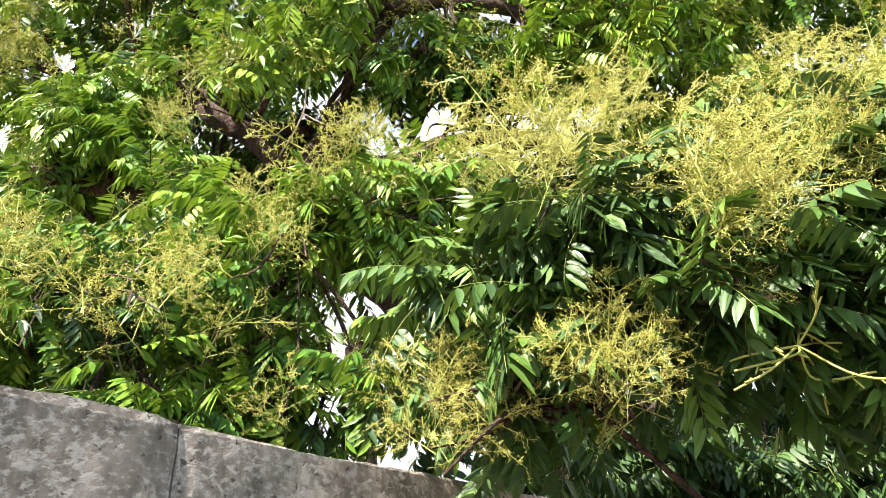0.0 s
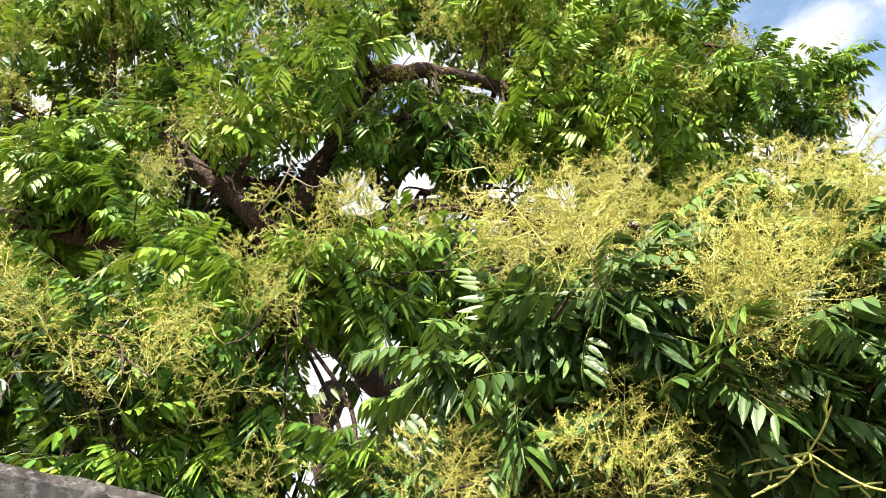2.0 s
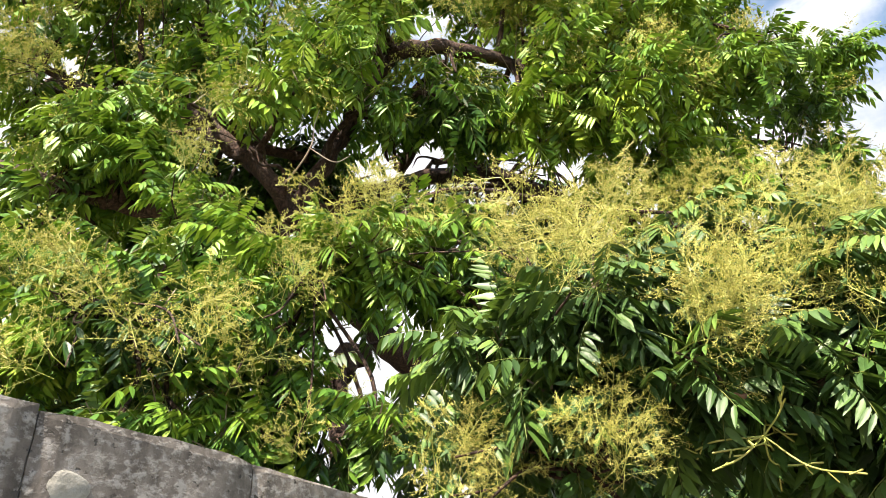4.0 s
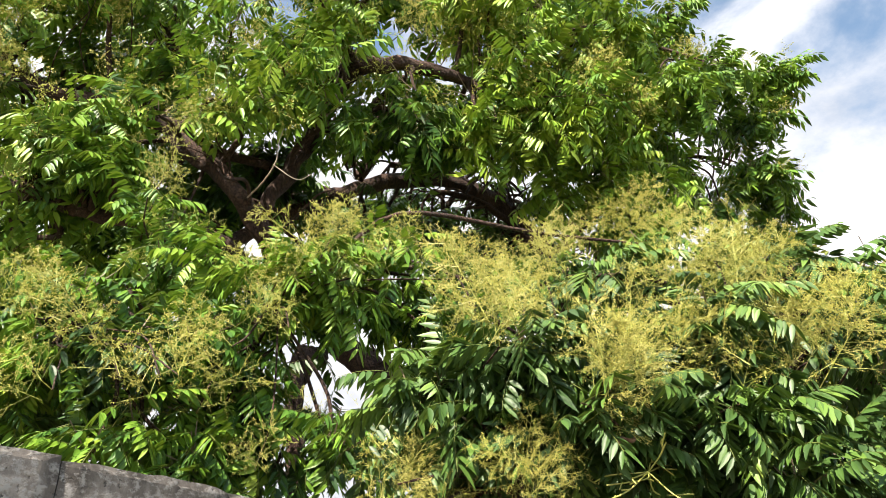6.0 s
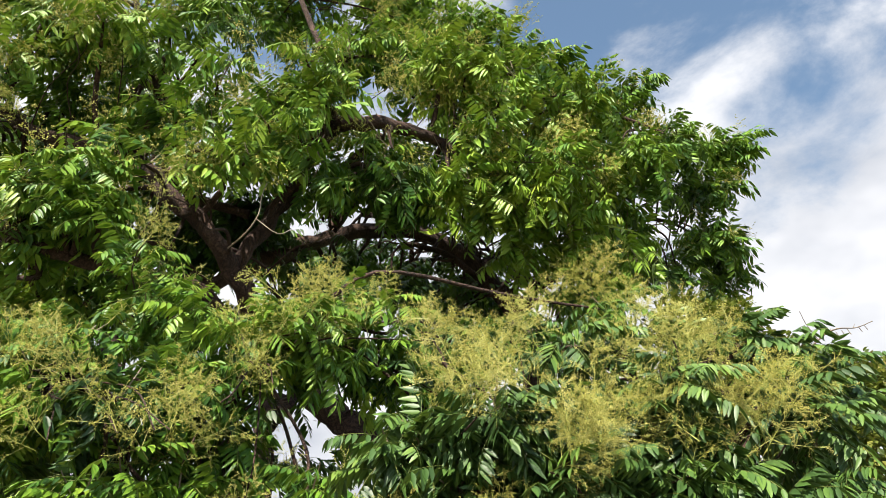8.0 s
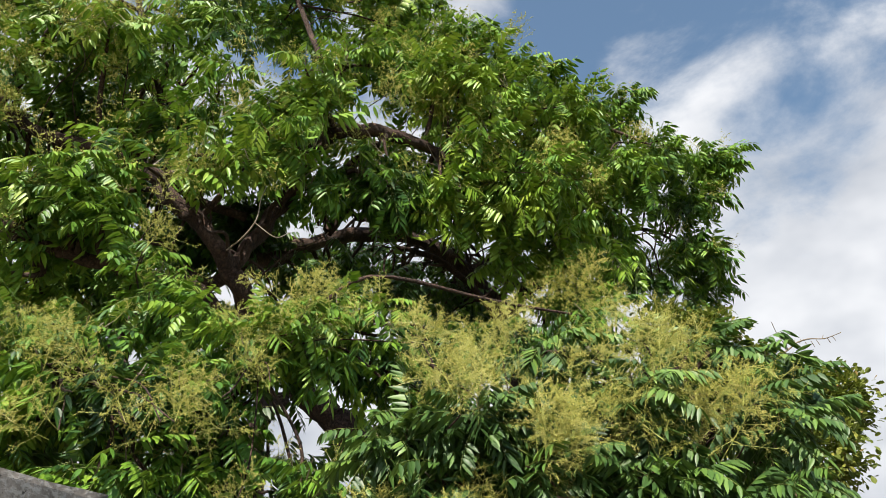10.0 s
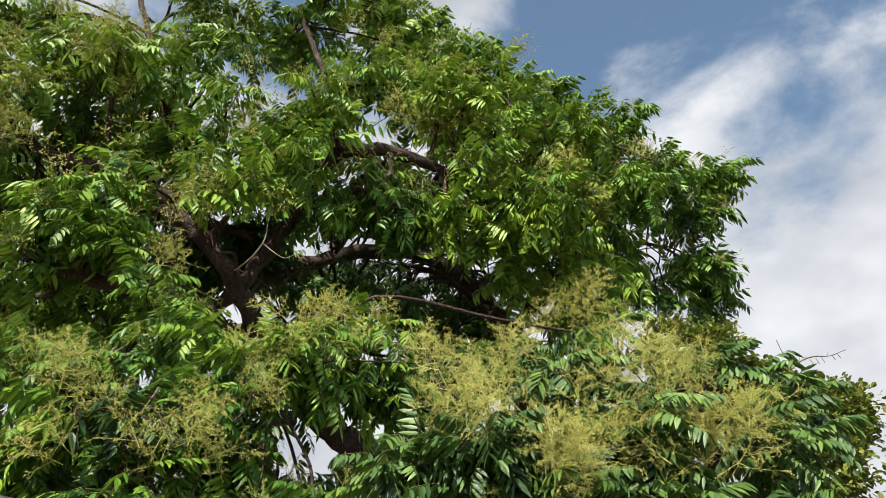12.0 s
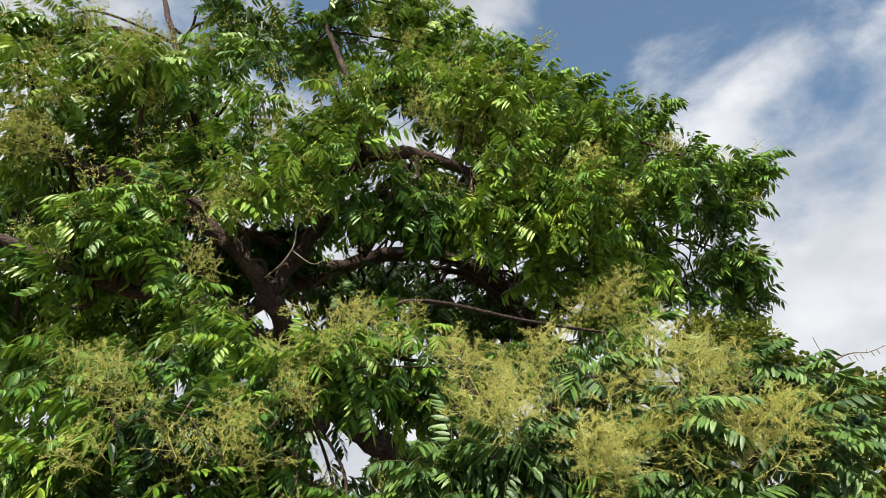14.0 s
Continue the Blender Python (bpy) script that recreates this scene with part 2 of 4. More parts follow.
def plain_rough(name, stops, scale):
    m, n, l, p = material(name)
    co = n.new("ShaderNodeTexCoord").outputs["Object"]
    t = noise_node(n, l, co, scale, 6.0, 0.65)
    c = ramp_node(n, l, t.outputs["Fac"], stops)
    l.new(c.outputs["Color"], p.inputs["Base Color"])
    p.inputs["Roughness"].default_value = 0.95
    b = n.new("ShaderNodeBump")
    b.inputs["Strength"].default_value, b.inputs["Distance"].default_value = 0.5, 0.02
    l.new(t.outputs["Fac"], b.inputs["Height"])
    l.new(b.outputs["Normal"], p.inputs["Normal"])
    return m


EARTH = plain_rough("dry_earth", [(0.3, (0.045, 0.04, 0.025)), (0.55, (0.085, 0.072, 0.045)), (0.75, (0.055, 0.07, 0.025))], 1.3)
PLASTER = plain_rough("pale_plaster", [(0.3, (0.24, 0.23, 0.2)), (0.7, (0.42, 0.4, 0.36))], 22.0)
MORTAR = plain_rough("dark_mortar", [(0.3, (0.09, 0.085, 0.08)), (0.7, (0.2, 0.19, 0.175))], 30.0)


# ---- mesh helpers ----
rng = np.random.default_rng(7)


def mesh_from(name, verts, faces_by_mat, materials, tone=None, smooth=False):
    """A mesh from an array of points and, for each material, an array of triangles or quads."""
    me = bpy.data.meshes.new(name)
    verts = np.asarray(verts, dtype=np.float32)
    me.vertices.add(len(verts))
    me.vertices.foreach_set("co", verts.ravel())
    loops = np.concatenate([np.asarray(f, dtype=np.int32).ravel() for f in faces_by_mat])
    sizes = np.concatenate([np.full(len(f), np.asarray(f).shape[1], dtype=np.int32) for f in faces_by_mat])
    mats = np.concatenate([np.full(len(f), k, dtype=np.int32) for k, f in enumerate(faces_by_mat)])
    me.loops.add(len(loops))
    me.loops.foreach_set("vertex_index", loops)
    me.polygons.add(len(sizes))
    me.polygons.foreach_set("loop_start", np.concatenate([[0], np.cumsum(sizes)[:-1]]).astype(np.int32))
    me.polygons.foreach_set("material_index", mats)
    me.polygons.foreach_set("use_smooth", np.full(len(sizes), smooth, dtype=bool))
    if tone is not None:
        a = me.attributes.new("tone", "FLOAT", "POINT")
        a.data.foreach_set("value", np.asarray(tone, dtype=np.float32))
    for m in materials:
        me.materials.append(m)
    me.update(calc_edges=True)
    me.validate()
    return me


def child(name, me, parent, label="", kind=""):
    ob = new(name, me)
    ob.parent = parent
    return tagged(ob, label=label, kind=kind)


def thing(name, label, category, group="", kind=""):
    return tagged(new(name), label, category, group, kind)


def unit(v):
    v = np.asarray(v, dtype=float)
    return v / np.maximum(np.linalg.norm(v, axis=-1, keepdims=True), 1e-9)


def smooth_line(rows, step=6):
    """A Catmull-Rom line through rows of x, y, z, radius."""
    r = np.asarray(rows, dtype=float)
    r = np.vstack([2 * r[0] - r[1], r, 2 * r[-1] - r[-2]])
    out = []
    for k in range(1, len(r) - 2):
        for s in np.linspace(0, 1, step, endpoint=False):
            a, b, c, d = r[k - 1], r[k], r[k + 1], r[k + 2]
            out.append(0.5 * (2 * b + (c - a) * s + (2 * a - 5 * b + 4 * c - d) * s * s + (3 * b - a - 3 * c + d) * s ** 3))
    out.append(r[-2])
    out = np.array(out)
    out[:, 3] = np.maximum(out[:, 3], 0.003)
    return out


def tube_arrays(line, sides=6, rough=0.0, seed=0.0):
    """Points and quads of a round bar along rows of x, y, z, radius, closed by its last ring's point."""
    line = np.asarray(line, dtype=float)
    p, rad = line[:, :3], line[:, 3]
    tang = unit(np.gradient(p, axis=0))
    ref = np.array((0.31, 0.17, 0.93)) if abs(tang[0][2]) < 0.8 else np.array((0.93, 0.3, 0.1))
    u = unit(np.cross(tang, ref))
    for k in range(1, len(u)):
        u[k] = unit(u[k - 1] - tang[k] * (u[k - 1] @ tang[k]))
    w = np.cross(tang, u)
    ang = np.linspace(0, 2 * np.pi, sides, endpoint=False)
    rr = rad[:, None] * np.ones(sides)
    if rough:
        for k in range(len(p)):
            for j, a in enumerate(ang):
                q = Vector((math.cos(a) * 1.3 + seed, math.sin(a) * 1.3, k * 0.22))
                rr[k, j] *= 1 + rough * (noise.noise(q) + 0.5 * noise.noise(q * 2.7))
    v = p[:, None] + rr[..., None] * (np.cos(ang)[None, :, None] * u[:, None] + np.sin(ang)[None, :, None] * w[:, None])
    n = len(p)
    i = np.arange(n - 1)[:, None] * sides
    j = np.arange(sides)[None]
    k = (j + 1) % sides
    q = np.stack([i + j, i + k, i + sides + k, i + sides + j], -1).reshape(-1, 4)
    return v.reshape(-1, 3), q


class Pile:
    """Collects pieces that end up in one mesh."""

    def __init__(self):
        self.v, self.f, self.tone, self.count = [], {}, [], 0

    def add(self, v, faces, tone=0.5):
        for slot, f in faces.items():
            self.f.setdefault(slot, []).append(np.asarray(f) + self.count)
        self.v.append(np.asarray(v))
        self.tone.append(np.broadcast_to(tone, (len(v),)))
        self.count += len(v)

    def mesh(self, name, materials, smooth=False):
        keys = sorted(self.f)
        return mesh_from(name, np.concatenate(self.v), [np.concatenate(self.f[k]) for k in keys], [materials[k] for k in keys], np.concatenate(self.tone), smooth)


def bars(starts, ends, r0, r1):
    """Three-sided sticks from starts to ends: points and quads."""
    a, b = np.asarray(starts, float), np.asarray(ends, float)
    t = unit(b - a)
    ref = np.where(np.abs(t[:, 2:3]) < 0.8, np.array([[0, 0, 1.0]]), np.array([[1.0, 0, 0]]))
    u = unit(np.cross(t, ref))
    w = np.cross(t, u)
    vs = []
    for p, r in ((a, r0), (b, r1)):
        for k in range(3):
            c, s = math.cos(2.0944 * k), math.sin(2.0944 * k)
            vs.append(p + np.reshape(np.broadcast_to(r, (len(a),)), (-1, 1)) * (c * u + s * w))
    v = np.stack(vs, 1)
    base = np.arange(len(a))[:, None, None] * 6
    q = np.array([[0, 1, 4, 3], [1, 2, 5, 4], [2, 0, 3, 5]])[None]
    return v.reshape(-1, 3), (base + q).reshape(-1, 4)


# ---- leaves and blooms ----
def compound_leaf(g, pairs, length, size, droop, fine, broad=0.16, sink=0.9):
    """A pinnate leaf along +x: a stalk and its paired leaflets, which hang a little. Returns points and faces by slot (0 blades, 1 stalk)."""
    pile = Pile()
    s = np.linspace(0, 1, 7 if fine else 4)
    side = g.normal(0, 0.05)
    rach = lambda q: np.stack([length * (q - 0.12 * droop * q * q), length * side * q * q, length * (0.10 * q - droop * q * q)], -1)
    pts = rach(s)
    v, f = bars(pts[:-1], pts[1:], 0.0022, 0.0016)
    pile.add(v, {1: f})
    for k in range(pairs):
        q = 0.2 + 0.8 * (k + 0.5) / pairs
        base = rach(np.array([q]))[0]
        tang = unit(rach(np.array([q + 0.02]))[0] - base)
        for sgn in (-1, 1):
            b = rach(np.array([min(1, q + sgn * 0.25 / pairs)]))[0] if g.random() < 0.5 else base
            ang = radians(g.normal(74 - 30 * q * q, 8))
            hang = sink * g.uniform(0.6, 1.3)
            out = np.array((-tang[1], tang[0], 0.0)) * sgn
            d = unit(math.cos(ang) * tang + math.sin(ang) * unit(out) - np.array((0, 0, hang)))
            w = unit(np.cross(np.cross(d, tang), d))
            nrm = unit(np.cross(d, w)) * (1 if sgn < 0 else -1)
            ll = size * (0.72 + 0.42 * math.sin(math.pi * (0.15 + 0.75 * q))) * g.uniform(0.88, 1.1)
            hw = ll * broad * g.uniform(0.9, 1.12)
            b = b + d * 0.008
            bend = ll * g.uniform(0.06, 0.22)
            dn = np.array((0, 0, -1.0))
            fold = g.uniform(0.15, 0.5)
            # midrib stations: how far along, how wide
            rows = ((0.16, 0.75), (0.45, 1.0), (0.76, 0.6)) if fine else ((0.22, 0.85), (0.58, 0.9))
            rib = lambda q: b + d * ll * q + dn * bend * q * q + w * ll * 0.13 * sgn * (q * q - 0.4 * q)
            vs, tri = [b], []
            for i, (q, wide) in enumerate(rows):
                vs += [rib(q), rib(q) + w * hw * wide + nrm * hw * wide * fold, rib(q) - w * hw * wide + nrm * hw * wide * fold]
                c = 1 + 3 * i
                if i == 0:
                    tri += [[0, c, c + 1], [0, c + 2, c]]
                else:
                    tri += [[c - 3, c, c + 1], [c - 3, c + 1, c - 2], [c - 3, c + 2, c], [c - 3, c - 1, c + 2]]
            vs.append(rib(1.0))
            c, e = 1 + 3 * (len(rows) - 1), 1 + 3 * len(rows)
            tri += [[c, e, c + 1], [c, c + 2, e]]
            pile.add(np.array(vs), {0: np.array(tri)})
    return np.concatenate(pile.v), {k: np.concatenate(f) for k, f in pile.f.items()}


def panicle(g, size, arms, subs, buds, bud):
    """A branched flower spike along +z. Slots: 0 buds, 1 stalks."""
    a0, a1, r0, r1, tips = [], [], [], [], []
    main = np.array((g.normal(0, 0.1), g.normal(0, 0.1), 1.0)) * size
    a0.append(np.zeros(3)), a1.append(main), r0.append(0.0026), r1.append(0.0012)
    for k in range(arms):
        q = 0.15 + 0.85 * (k + g.random()) / arms
        p = main * q
        az = 2.4 * k + g.normal(0, 0.3)
        le = size * (0.7 - 0.45 * q) * g.uniform(0.7, 1.25)
        d = unit(np.array((math.cos(az), math.sin(az), g.uniform(0.15, 0.9))))
        e = p + d * le
        a0.append(p), a1.append(e), r0.append(0.0016), r1.append(0.0009)
        for j in range(subs):
            s = p + d * le * (0.3 + 0.7 * (j + g.random()) / subs)
            dd = unit(d + g.normal(0, 0.75, 3))
            ee = s + dd * size * g.uniform(0.08, 0.18)
            a0.append(s), a1.append(ee), r0.append(0.001), r1.append(0.0007)
            for _ in range(buds):
                tips.append(s + (ee - s) * g.uniform(0.15, 1.05) + g.normal(0, 0.005 * size / 0.34, 3))
    pile = Pile()
    v, f = bars(a0, a1, np.array(r0), np.array(r1))
    pile.add(v, {1: f})
    c = np.array(tips)
    o = np.array([(1, 0, -0.6), (-0.5, 0.87, -0.6), (-0.5, -0.87, -0.6), (0, 0, 1)], float)
    rr = bud * g.uniform(0.6, 1.3, (len(c), 1, 1))
    turn = np.linalg.qr(g.normal(0, 1, (len(c), 3, 3)))[0]
    v = c[:, None] + np.einsum("nij,vj->nvi", turn, o) * rr
    tri = np.array([[0, 1, 3], [1, 2, 3], [2, 0, 3]])
    f = (np.arange(len(c))[:, None, None] * 4 + tri[None]).reshape(-1, 3)
    pile.add(v.reshape(-1, 3), {0: f})
    return np.concatenate(pile.v), {k: np.concatenate(f) for k, f in pile.f.items()}


def frames_of(heading, twist):
    """Rotations whose x is the heading and whose z leans to the sky."""
    x = unit(heading)
    up = np.zeros_like(x) + np.array((0.0, 0.0, 1.0))
    up = np.where(np.abs(x[:, 2:3]) > 0.93, np.array((0.6, 0.5, 0.3)), up)
    y = unit(np.cross(up, x))
    z = np.cross(x, y)
    c, s = np.cos(twist)[:, None], np.sin(twist)[:, None]
    y, z = c * y + s * z, c * z - s * y
    return np.stack([x, y, z], -1)


def scatter(pile, template, place, rot, scale, tone):
    """Lays many copies of a template into a pile."""
    v, faces = template
    out = place[:, None] + scale[:, None, None] * np.einsum("nij,vj->nvi", rot, v)
    n, m = len(place), len(v)
    off = np.arange(n)[:, None, None] * m
    pile.add(out.reshape(-1, 3), {k: (off + np.asarray(f)[None]).reshape(-1, np.asarray(f).shape[1]) for k, f in faces.items()}, np.repeat(tone, m))


FAR_LEAVES = [compound_leaf(rng, p, le, 0.132, dr, False, 0.15, ha) for p, le, dr, ha in ((7, 0.42, 0.25, 1.2), (6, 0.36, 0.4, 1.0), (8, 0.46, 0.2, 1.4), (7, 0.44, 0.5, 1.1), (6, 0.34, 0.1, 1.3), (7, 0.40, 0.6, 0.9))]
NEAR_LEAVES = [compound_leaf(rng, p, le, 0.125, dr, True, 0.145, ha) for p, le, dr, ha in ((10, 0.46, 0.3, 0.9), (9, 0.40, 0.45, 0.8), (10, 0.48, 0.25, 1.0), (10, 0.44, 0.6, 0.7), (8, 0.36, 0.2, 1.0), (11, 0.52, 0.4, 0.9))]
FAR_BLOOMS = [panicle(rng, 1.0, 12, 5, 7, 0.0135) for _ in range(4)]
NEAR_BLOOMS = [panicle(rng, 0.34, 15, 9, 9, 0.0024) for _ in range(6)]
FAR_SPRAYS = [panicle(rng, 1.0, 9, 4, 4, 0.018) for _ in range(4)]
MID_SPRAYS = [panicle(rng, 0.34, 11, 4, 5, 0.004) for _ in range(4)]
MID_BLOOMS = [panicle(rng, 0.34, 13, 6, 7, 0.0034) for _ in range(4)]


def clump(c, radius, tone, density=1.0, flat=0.85, leaves=9):
    """The leaves of one bough's end: bases, headings, tones, and the twigs that carry them."""
    n = max(4, int(26 * density * (radius / 0.5) ** 1.5))
    d = unit(rng.normal(0, 1, (n, 3)) + np.array((0, -0.12, 0.3)))
    tip = np.array(c) + d * radius * rng.uniform(0.45, 1.05, (n, 1)) * np.array((1, 1, flat))
    axis = unit(d * 0.8 + np.array((0, 0, 0.35)) + rng.normal(0, 0.25, (n, 3)))
    k = leaves
    ph = rng.uniform(0, 6.28, (n, 1)) + 2.4 * np.arange(k)[None]
    ref = unit(np.cross(axis, np.array((0.3, 0.2, 0.9))))
    ref2 = np.cross(axis, ref)
    radial = np.cos(ph)[..., None] * ref[:, None] + np.sin(ph)[..., None] * ref2[:, None]
    lift = rng.uniform(-0.05, 0.6, (n, k, 1))
    head = unit(radial + axis[:, None] * lift - np.array((0, 0, 0.22)))
    head[..., 2] = np.minimum(head[..., 2], 0.3)            # no leaf stands upright
    head = unit(head)
    base = tip[:, None] - axis[:, None] * (0.16 * (1 - np.arange(k) / k))[None, :, None] * rng.uniform(0.6, 1.2, (n, 1, 1))
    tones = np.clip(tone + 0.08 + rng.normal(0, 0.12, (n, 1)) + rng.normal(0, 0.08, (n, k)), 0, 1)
    return base.reshape(-1, 3), head.reshape(-1, 3), tones.ravel(), tip, axis


# ---- plan of the trees: x, y, z and radius, then tone of the leaves (0 dark, 1 light) or size ----
CROWN_EDGE = [
    (1.15, 6.2, 10.74, 0.55, 0.53), (1.82, 5.9, 9.77, 0.55, 0.58), (2.58, 5.9, 9.25, 0.5, 0.58), (3.34, 5.9, 8.7, 0.5, 0.53),
    (4.22, 6.2, 9.09, 0.35, 0.48), (4.98, 6.6, 8.8, 0.45, 0.43), (5.82, 6.8, 8.95, 0.42, 0.38), (5.49, 7.0, 8.18, 0.42, 0.33),
    (5.63, 7.4, 7.52, 0.45, 0.33), (5.87, 7.5, 7.0, 0.35, 0.38), (4.84, 7.3, 7.1, 0.3, 0.28), (3.72, 5.8, 7.61, 0.5, 0.48),
    (3.67, 6.2, 6.89, 0.4, 0.48), (0.36, 6.2, 10.73, 0.5, 0.48),
]
CROWN_MIDDLE = [
    (2.78, 5.5, 7.28, 0.5, 0.64), (2.18, 5.5, 7.75, 0.5, 0.64), (1.4, 5.5, 8.23, 0.5, 0.54), (0.69, 5.6, 8.83, 0.5, 0.49),
    (-0.47, 5.9, 9.98, 0.45, 0.34), (2.52, 5.5, 6.41, 0.5, 0.64), (1.85, 5.4, 6.76, 0.45, 0.59), (1.19, 5.4, 7.2, 0.45, 0.44),
    (2.94, 5.9, 5.91, 0.4, 0.64), (-0.1, 5.2, 7.39, 0.45, 0.44), (-0.66, 5.0, 7.06, 0.4, 0.54), (0.26, 5.4, 6.76, 0.4, 0.29),
    (0.84, 5.8, 6.71, 0.3, 0.29), (-0.37, 5.0, 6.4, 0.35, 0.44),
]
CROWN_LEFT = [
    (-1.19, 4.90, 6.53, 0.4, 0.4), (-1.32, 5.10, 7.57, 0.45, 0.4), (-1.96, 5.30, 8.42, 0.45, 0.4), (-2.54, 5.20, 8.12, 0.45, 0.5),
    (-3.24, 5.40, 8.32, 0.45, 0.45), (-3.77, 5.50, 7.88, 0.45, 0.45), (-4.65, 6.00, 9.37, 0.35, 0.4), (-4.13, 6.20, 9.58, 0.3, 0.4),
    (-1.79, 6.00, 9.87, 0.45, 0.2), (-2.22, 4.70, 5.78, 0.35, 0.4), (-2.68, 4.80, 5.75, 0.3, 0.4), (-1.96, 5.30, 6.84, 0.3, 0.3),
    (-3.91, 6.00, 7.19, 0.4, 0.4), (-3.02, 6.00, 7.91, 0.3, 0.3), (-3.28, 5.70, 5.45, 0.3, 0.4), (-2.83, 5.90, 5.36, 0.25, 0.4),
    (-3.43, 6.20, 5.06, 0.3, 0.35), (-2.52, 5.00, 5.59, 0.25, 0.45), (-2.33, 5.00, 5.87, 0.22, 0.45),
]
# back and inner clumps: mostly low leaf tone, inner shade put into the colour
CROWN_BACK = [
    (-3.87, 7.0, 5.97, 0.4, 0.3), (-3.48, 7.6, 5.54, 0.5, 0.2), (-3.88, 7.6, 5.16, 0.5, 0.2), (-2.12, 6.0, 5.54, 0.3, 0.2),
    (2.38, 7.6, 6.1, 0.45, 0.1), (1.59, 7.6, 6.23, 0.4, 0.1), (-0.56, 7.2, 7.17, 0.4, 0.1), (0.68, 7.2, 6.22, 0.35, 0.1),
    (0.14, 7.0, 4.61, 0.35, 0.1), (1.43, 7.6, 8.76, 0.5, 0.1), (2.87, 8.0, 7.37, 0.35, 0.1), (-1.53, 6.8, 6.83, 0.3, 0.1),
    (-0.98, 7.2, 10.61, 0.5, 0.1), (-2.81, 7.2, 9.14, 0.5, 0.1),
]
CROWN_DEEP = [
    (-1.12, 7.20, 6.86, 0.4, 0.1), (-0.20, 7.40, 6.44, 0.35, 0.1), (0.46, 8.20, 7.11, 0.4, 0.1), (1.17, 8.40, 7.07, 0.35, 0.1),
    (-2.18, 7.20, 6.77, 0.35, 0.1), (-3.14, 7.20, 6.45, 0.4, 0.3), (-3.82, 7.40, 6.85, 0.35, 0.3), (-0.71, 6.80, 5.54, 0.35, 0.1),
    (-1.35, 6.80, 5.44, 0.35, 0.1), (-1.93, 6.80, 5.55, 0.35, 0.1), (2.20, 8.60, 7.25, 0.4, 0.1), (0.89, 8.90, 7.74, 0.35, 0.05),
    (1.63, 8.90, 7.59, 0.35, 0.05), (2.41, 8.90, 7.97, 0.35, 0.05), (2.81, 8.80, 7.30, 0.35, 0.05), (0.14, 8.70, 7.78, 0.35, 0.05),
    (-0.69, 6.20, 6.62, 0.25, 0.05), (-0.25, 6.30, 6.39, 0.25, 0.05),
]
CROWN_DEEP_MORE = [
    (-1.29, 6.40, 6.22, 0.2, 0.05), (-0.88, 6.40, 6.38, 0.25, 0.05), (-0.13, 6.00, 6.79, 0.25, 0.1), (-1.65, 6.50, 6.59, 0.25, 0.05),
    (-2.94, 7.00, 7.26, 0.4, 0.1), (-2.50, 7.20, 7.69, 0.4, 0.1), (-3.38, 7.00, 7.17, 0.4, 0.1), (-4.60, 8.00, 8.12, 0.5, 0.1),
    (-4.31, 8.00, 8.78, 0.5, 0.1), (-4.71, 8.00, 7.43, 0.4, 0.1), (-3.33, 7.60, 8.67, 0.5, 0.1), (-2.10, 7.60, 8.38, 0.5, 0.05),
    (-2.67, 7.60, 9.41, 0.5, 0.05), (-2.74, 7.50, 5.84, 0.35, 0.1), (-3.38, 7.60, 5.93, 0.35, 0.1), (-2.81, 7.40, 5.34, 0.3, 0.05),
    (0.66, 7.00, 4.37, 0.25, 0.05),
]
MID = [
    (-0.25, 3.70, 4.04, 0.30, 0.45), (0.04, 3.90, 4.25, 0.28, 0.52), (0.42, 3.90, 4.16, 0.28, 0.48), (-0.58, 3.60, 3.82, 0.30, 0.43),
    (-1.00, 3.90, 4.19, 0.30, 0.43), (-1.34, 4.10, 4.50, 0.22, 0.36), (-0.92, 3.40, 3.49, 0.28, 0.43), (-1.20, 3.20, 3.33, 0.26, 0.07),
    (-1.66, 3.40, 3.48, 0.26, 0.45), (-2.01, 3.60, 3.63, 0.24, 0.36), (-1.63, 3.30, 3.19, 0.25, 0.43), (-0.11, 3.70, 3.72, 0.26, 0.52),
    (-0.44, 3.70, 3.56, 0.28, 0.31), (0.28, 4.20, 3.97, 0.30, 0.19), (-1.96, 4.50, 5.28, 0.18, 0.35), (-2.26, 4.60, 5.59, 0.25, 0.40),
    (-1.52, 4.20, 4.81, 0.14, 0.40),
]
# far-left clumps have a lowered tone, painting the shade below the foliage
MID_LOW = [
    (-0.75, 3.70, 3.31, 0.26, 0.4), (-0.96, 3.60, 3.14, 0.24, 0.4), (-1.09, 3.30, 2.87, 0.24, 0.48), (-0.64, 3.60, 2.92, 0.24, 0.48),
    (-0.83, 3.40, 2.78, 0.2, 0.33), (-0.16, 3.40, 2.82, 0.26, 0.18), (-0.47, 3.80, 2.79, 0.25, 0.1), (-1.94, 3.60, 3.19, 0.3, 0.23),
    (-1.62, 4.00, 3.51, 0.3, 0.05), (-1.34, 4.40, 3.58, 0.3, 0.05), (-1.92, 4.60, 3.42, 0.3, 0.05), (-2.15, 4.20, 3.22, 0.25, 0.15),
]
NEAR = [
    (0.34, 2.50, 2.89, 0.22, 0.05), (0.67, 2.35, 2.90, 0.22, 0.05), (0.47, 2.40, 2.68, 0.2, 0.05), (1.22, 2.70, 3.08, 0.16, 0.15),
    (0.98, 2.20, 2.71, 0.2, 0.05), (1.35, 2.33, 2.83, 0.22, 0.05), (1.51, 2.40, 3.02, 0.2, 0.2), (1.32, 2.33, 2.58, 0.2, 0.05),
    (1.62, 2.33, 2.69, 0.22, 0.15), (1.61, 2.16, 2.37, 0.16, 0.1),
]
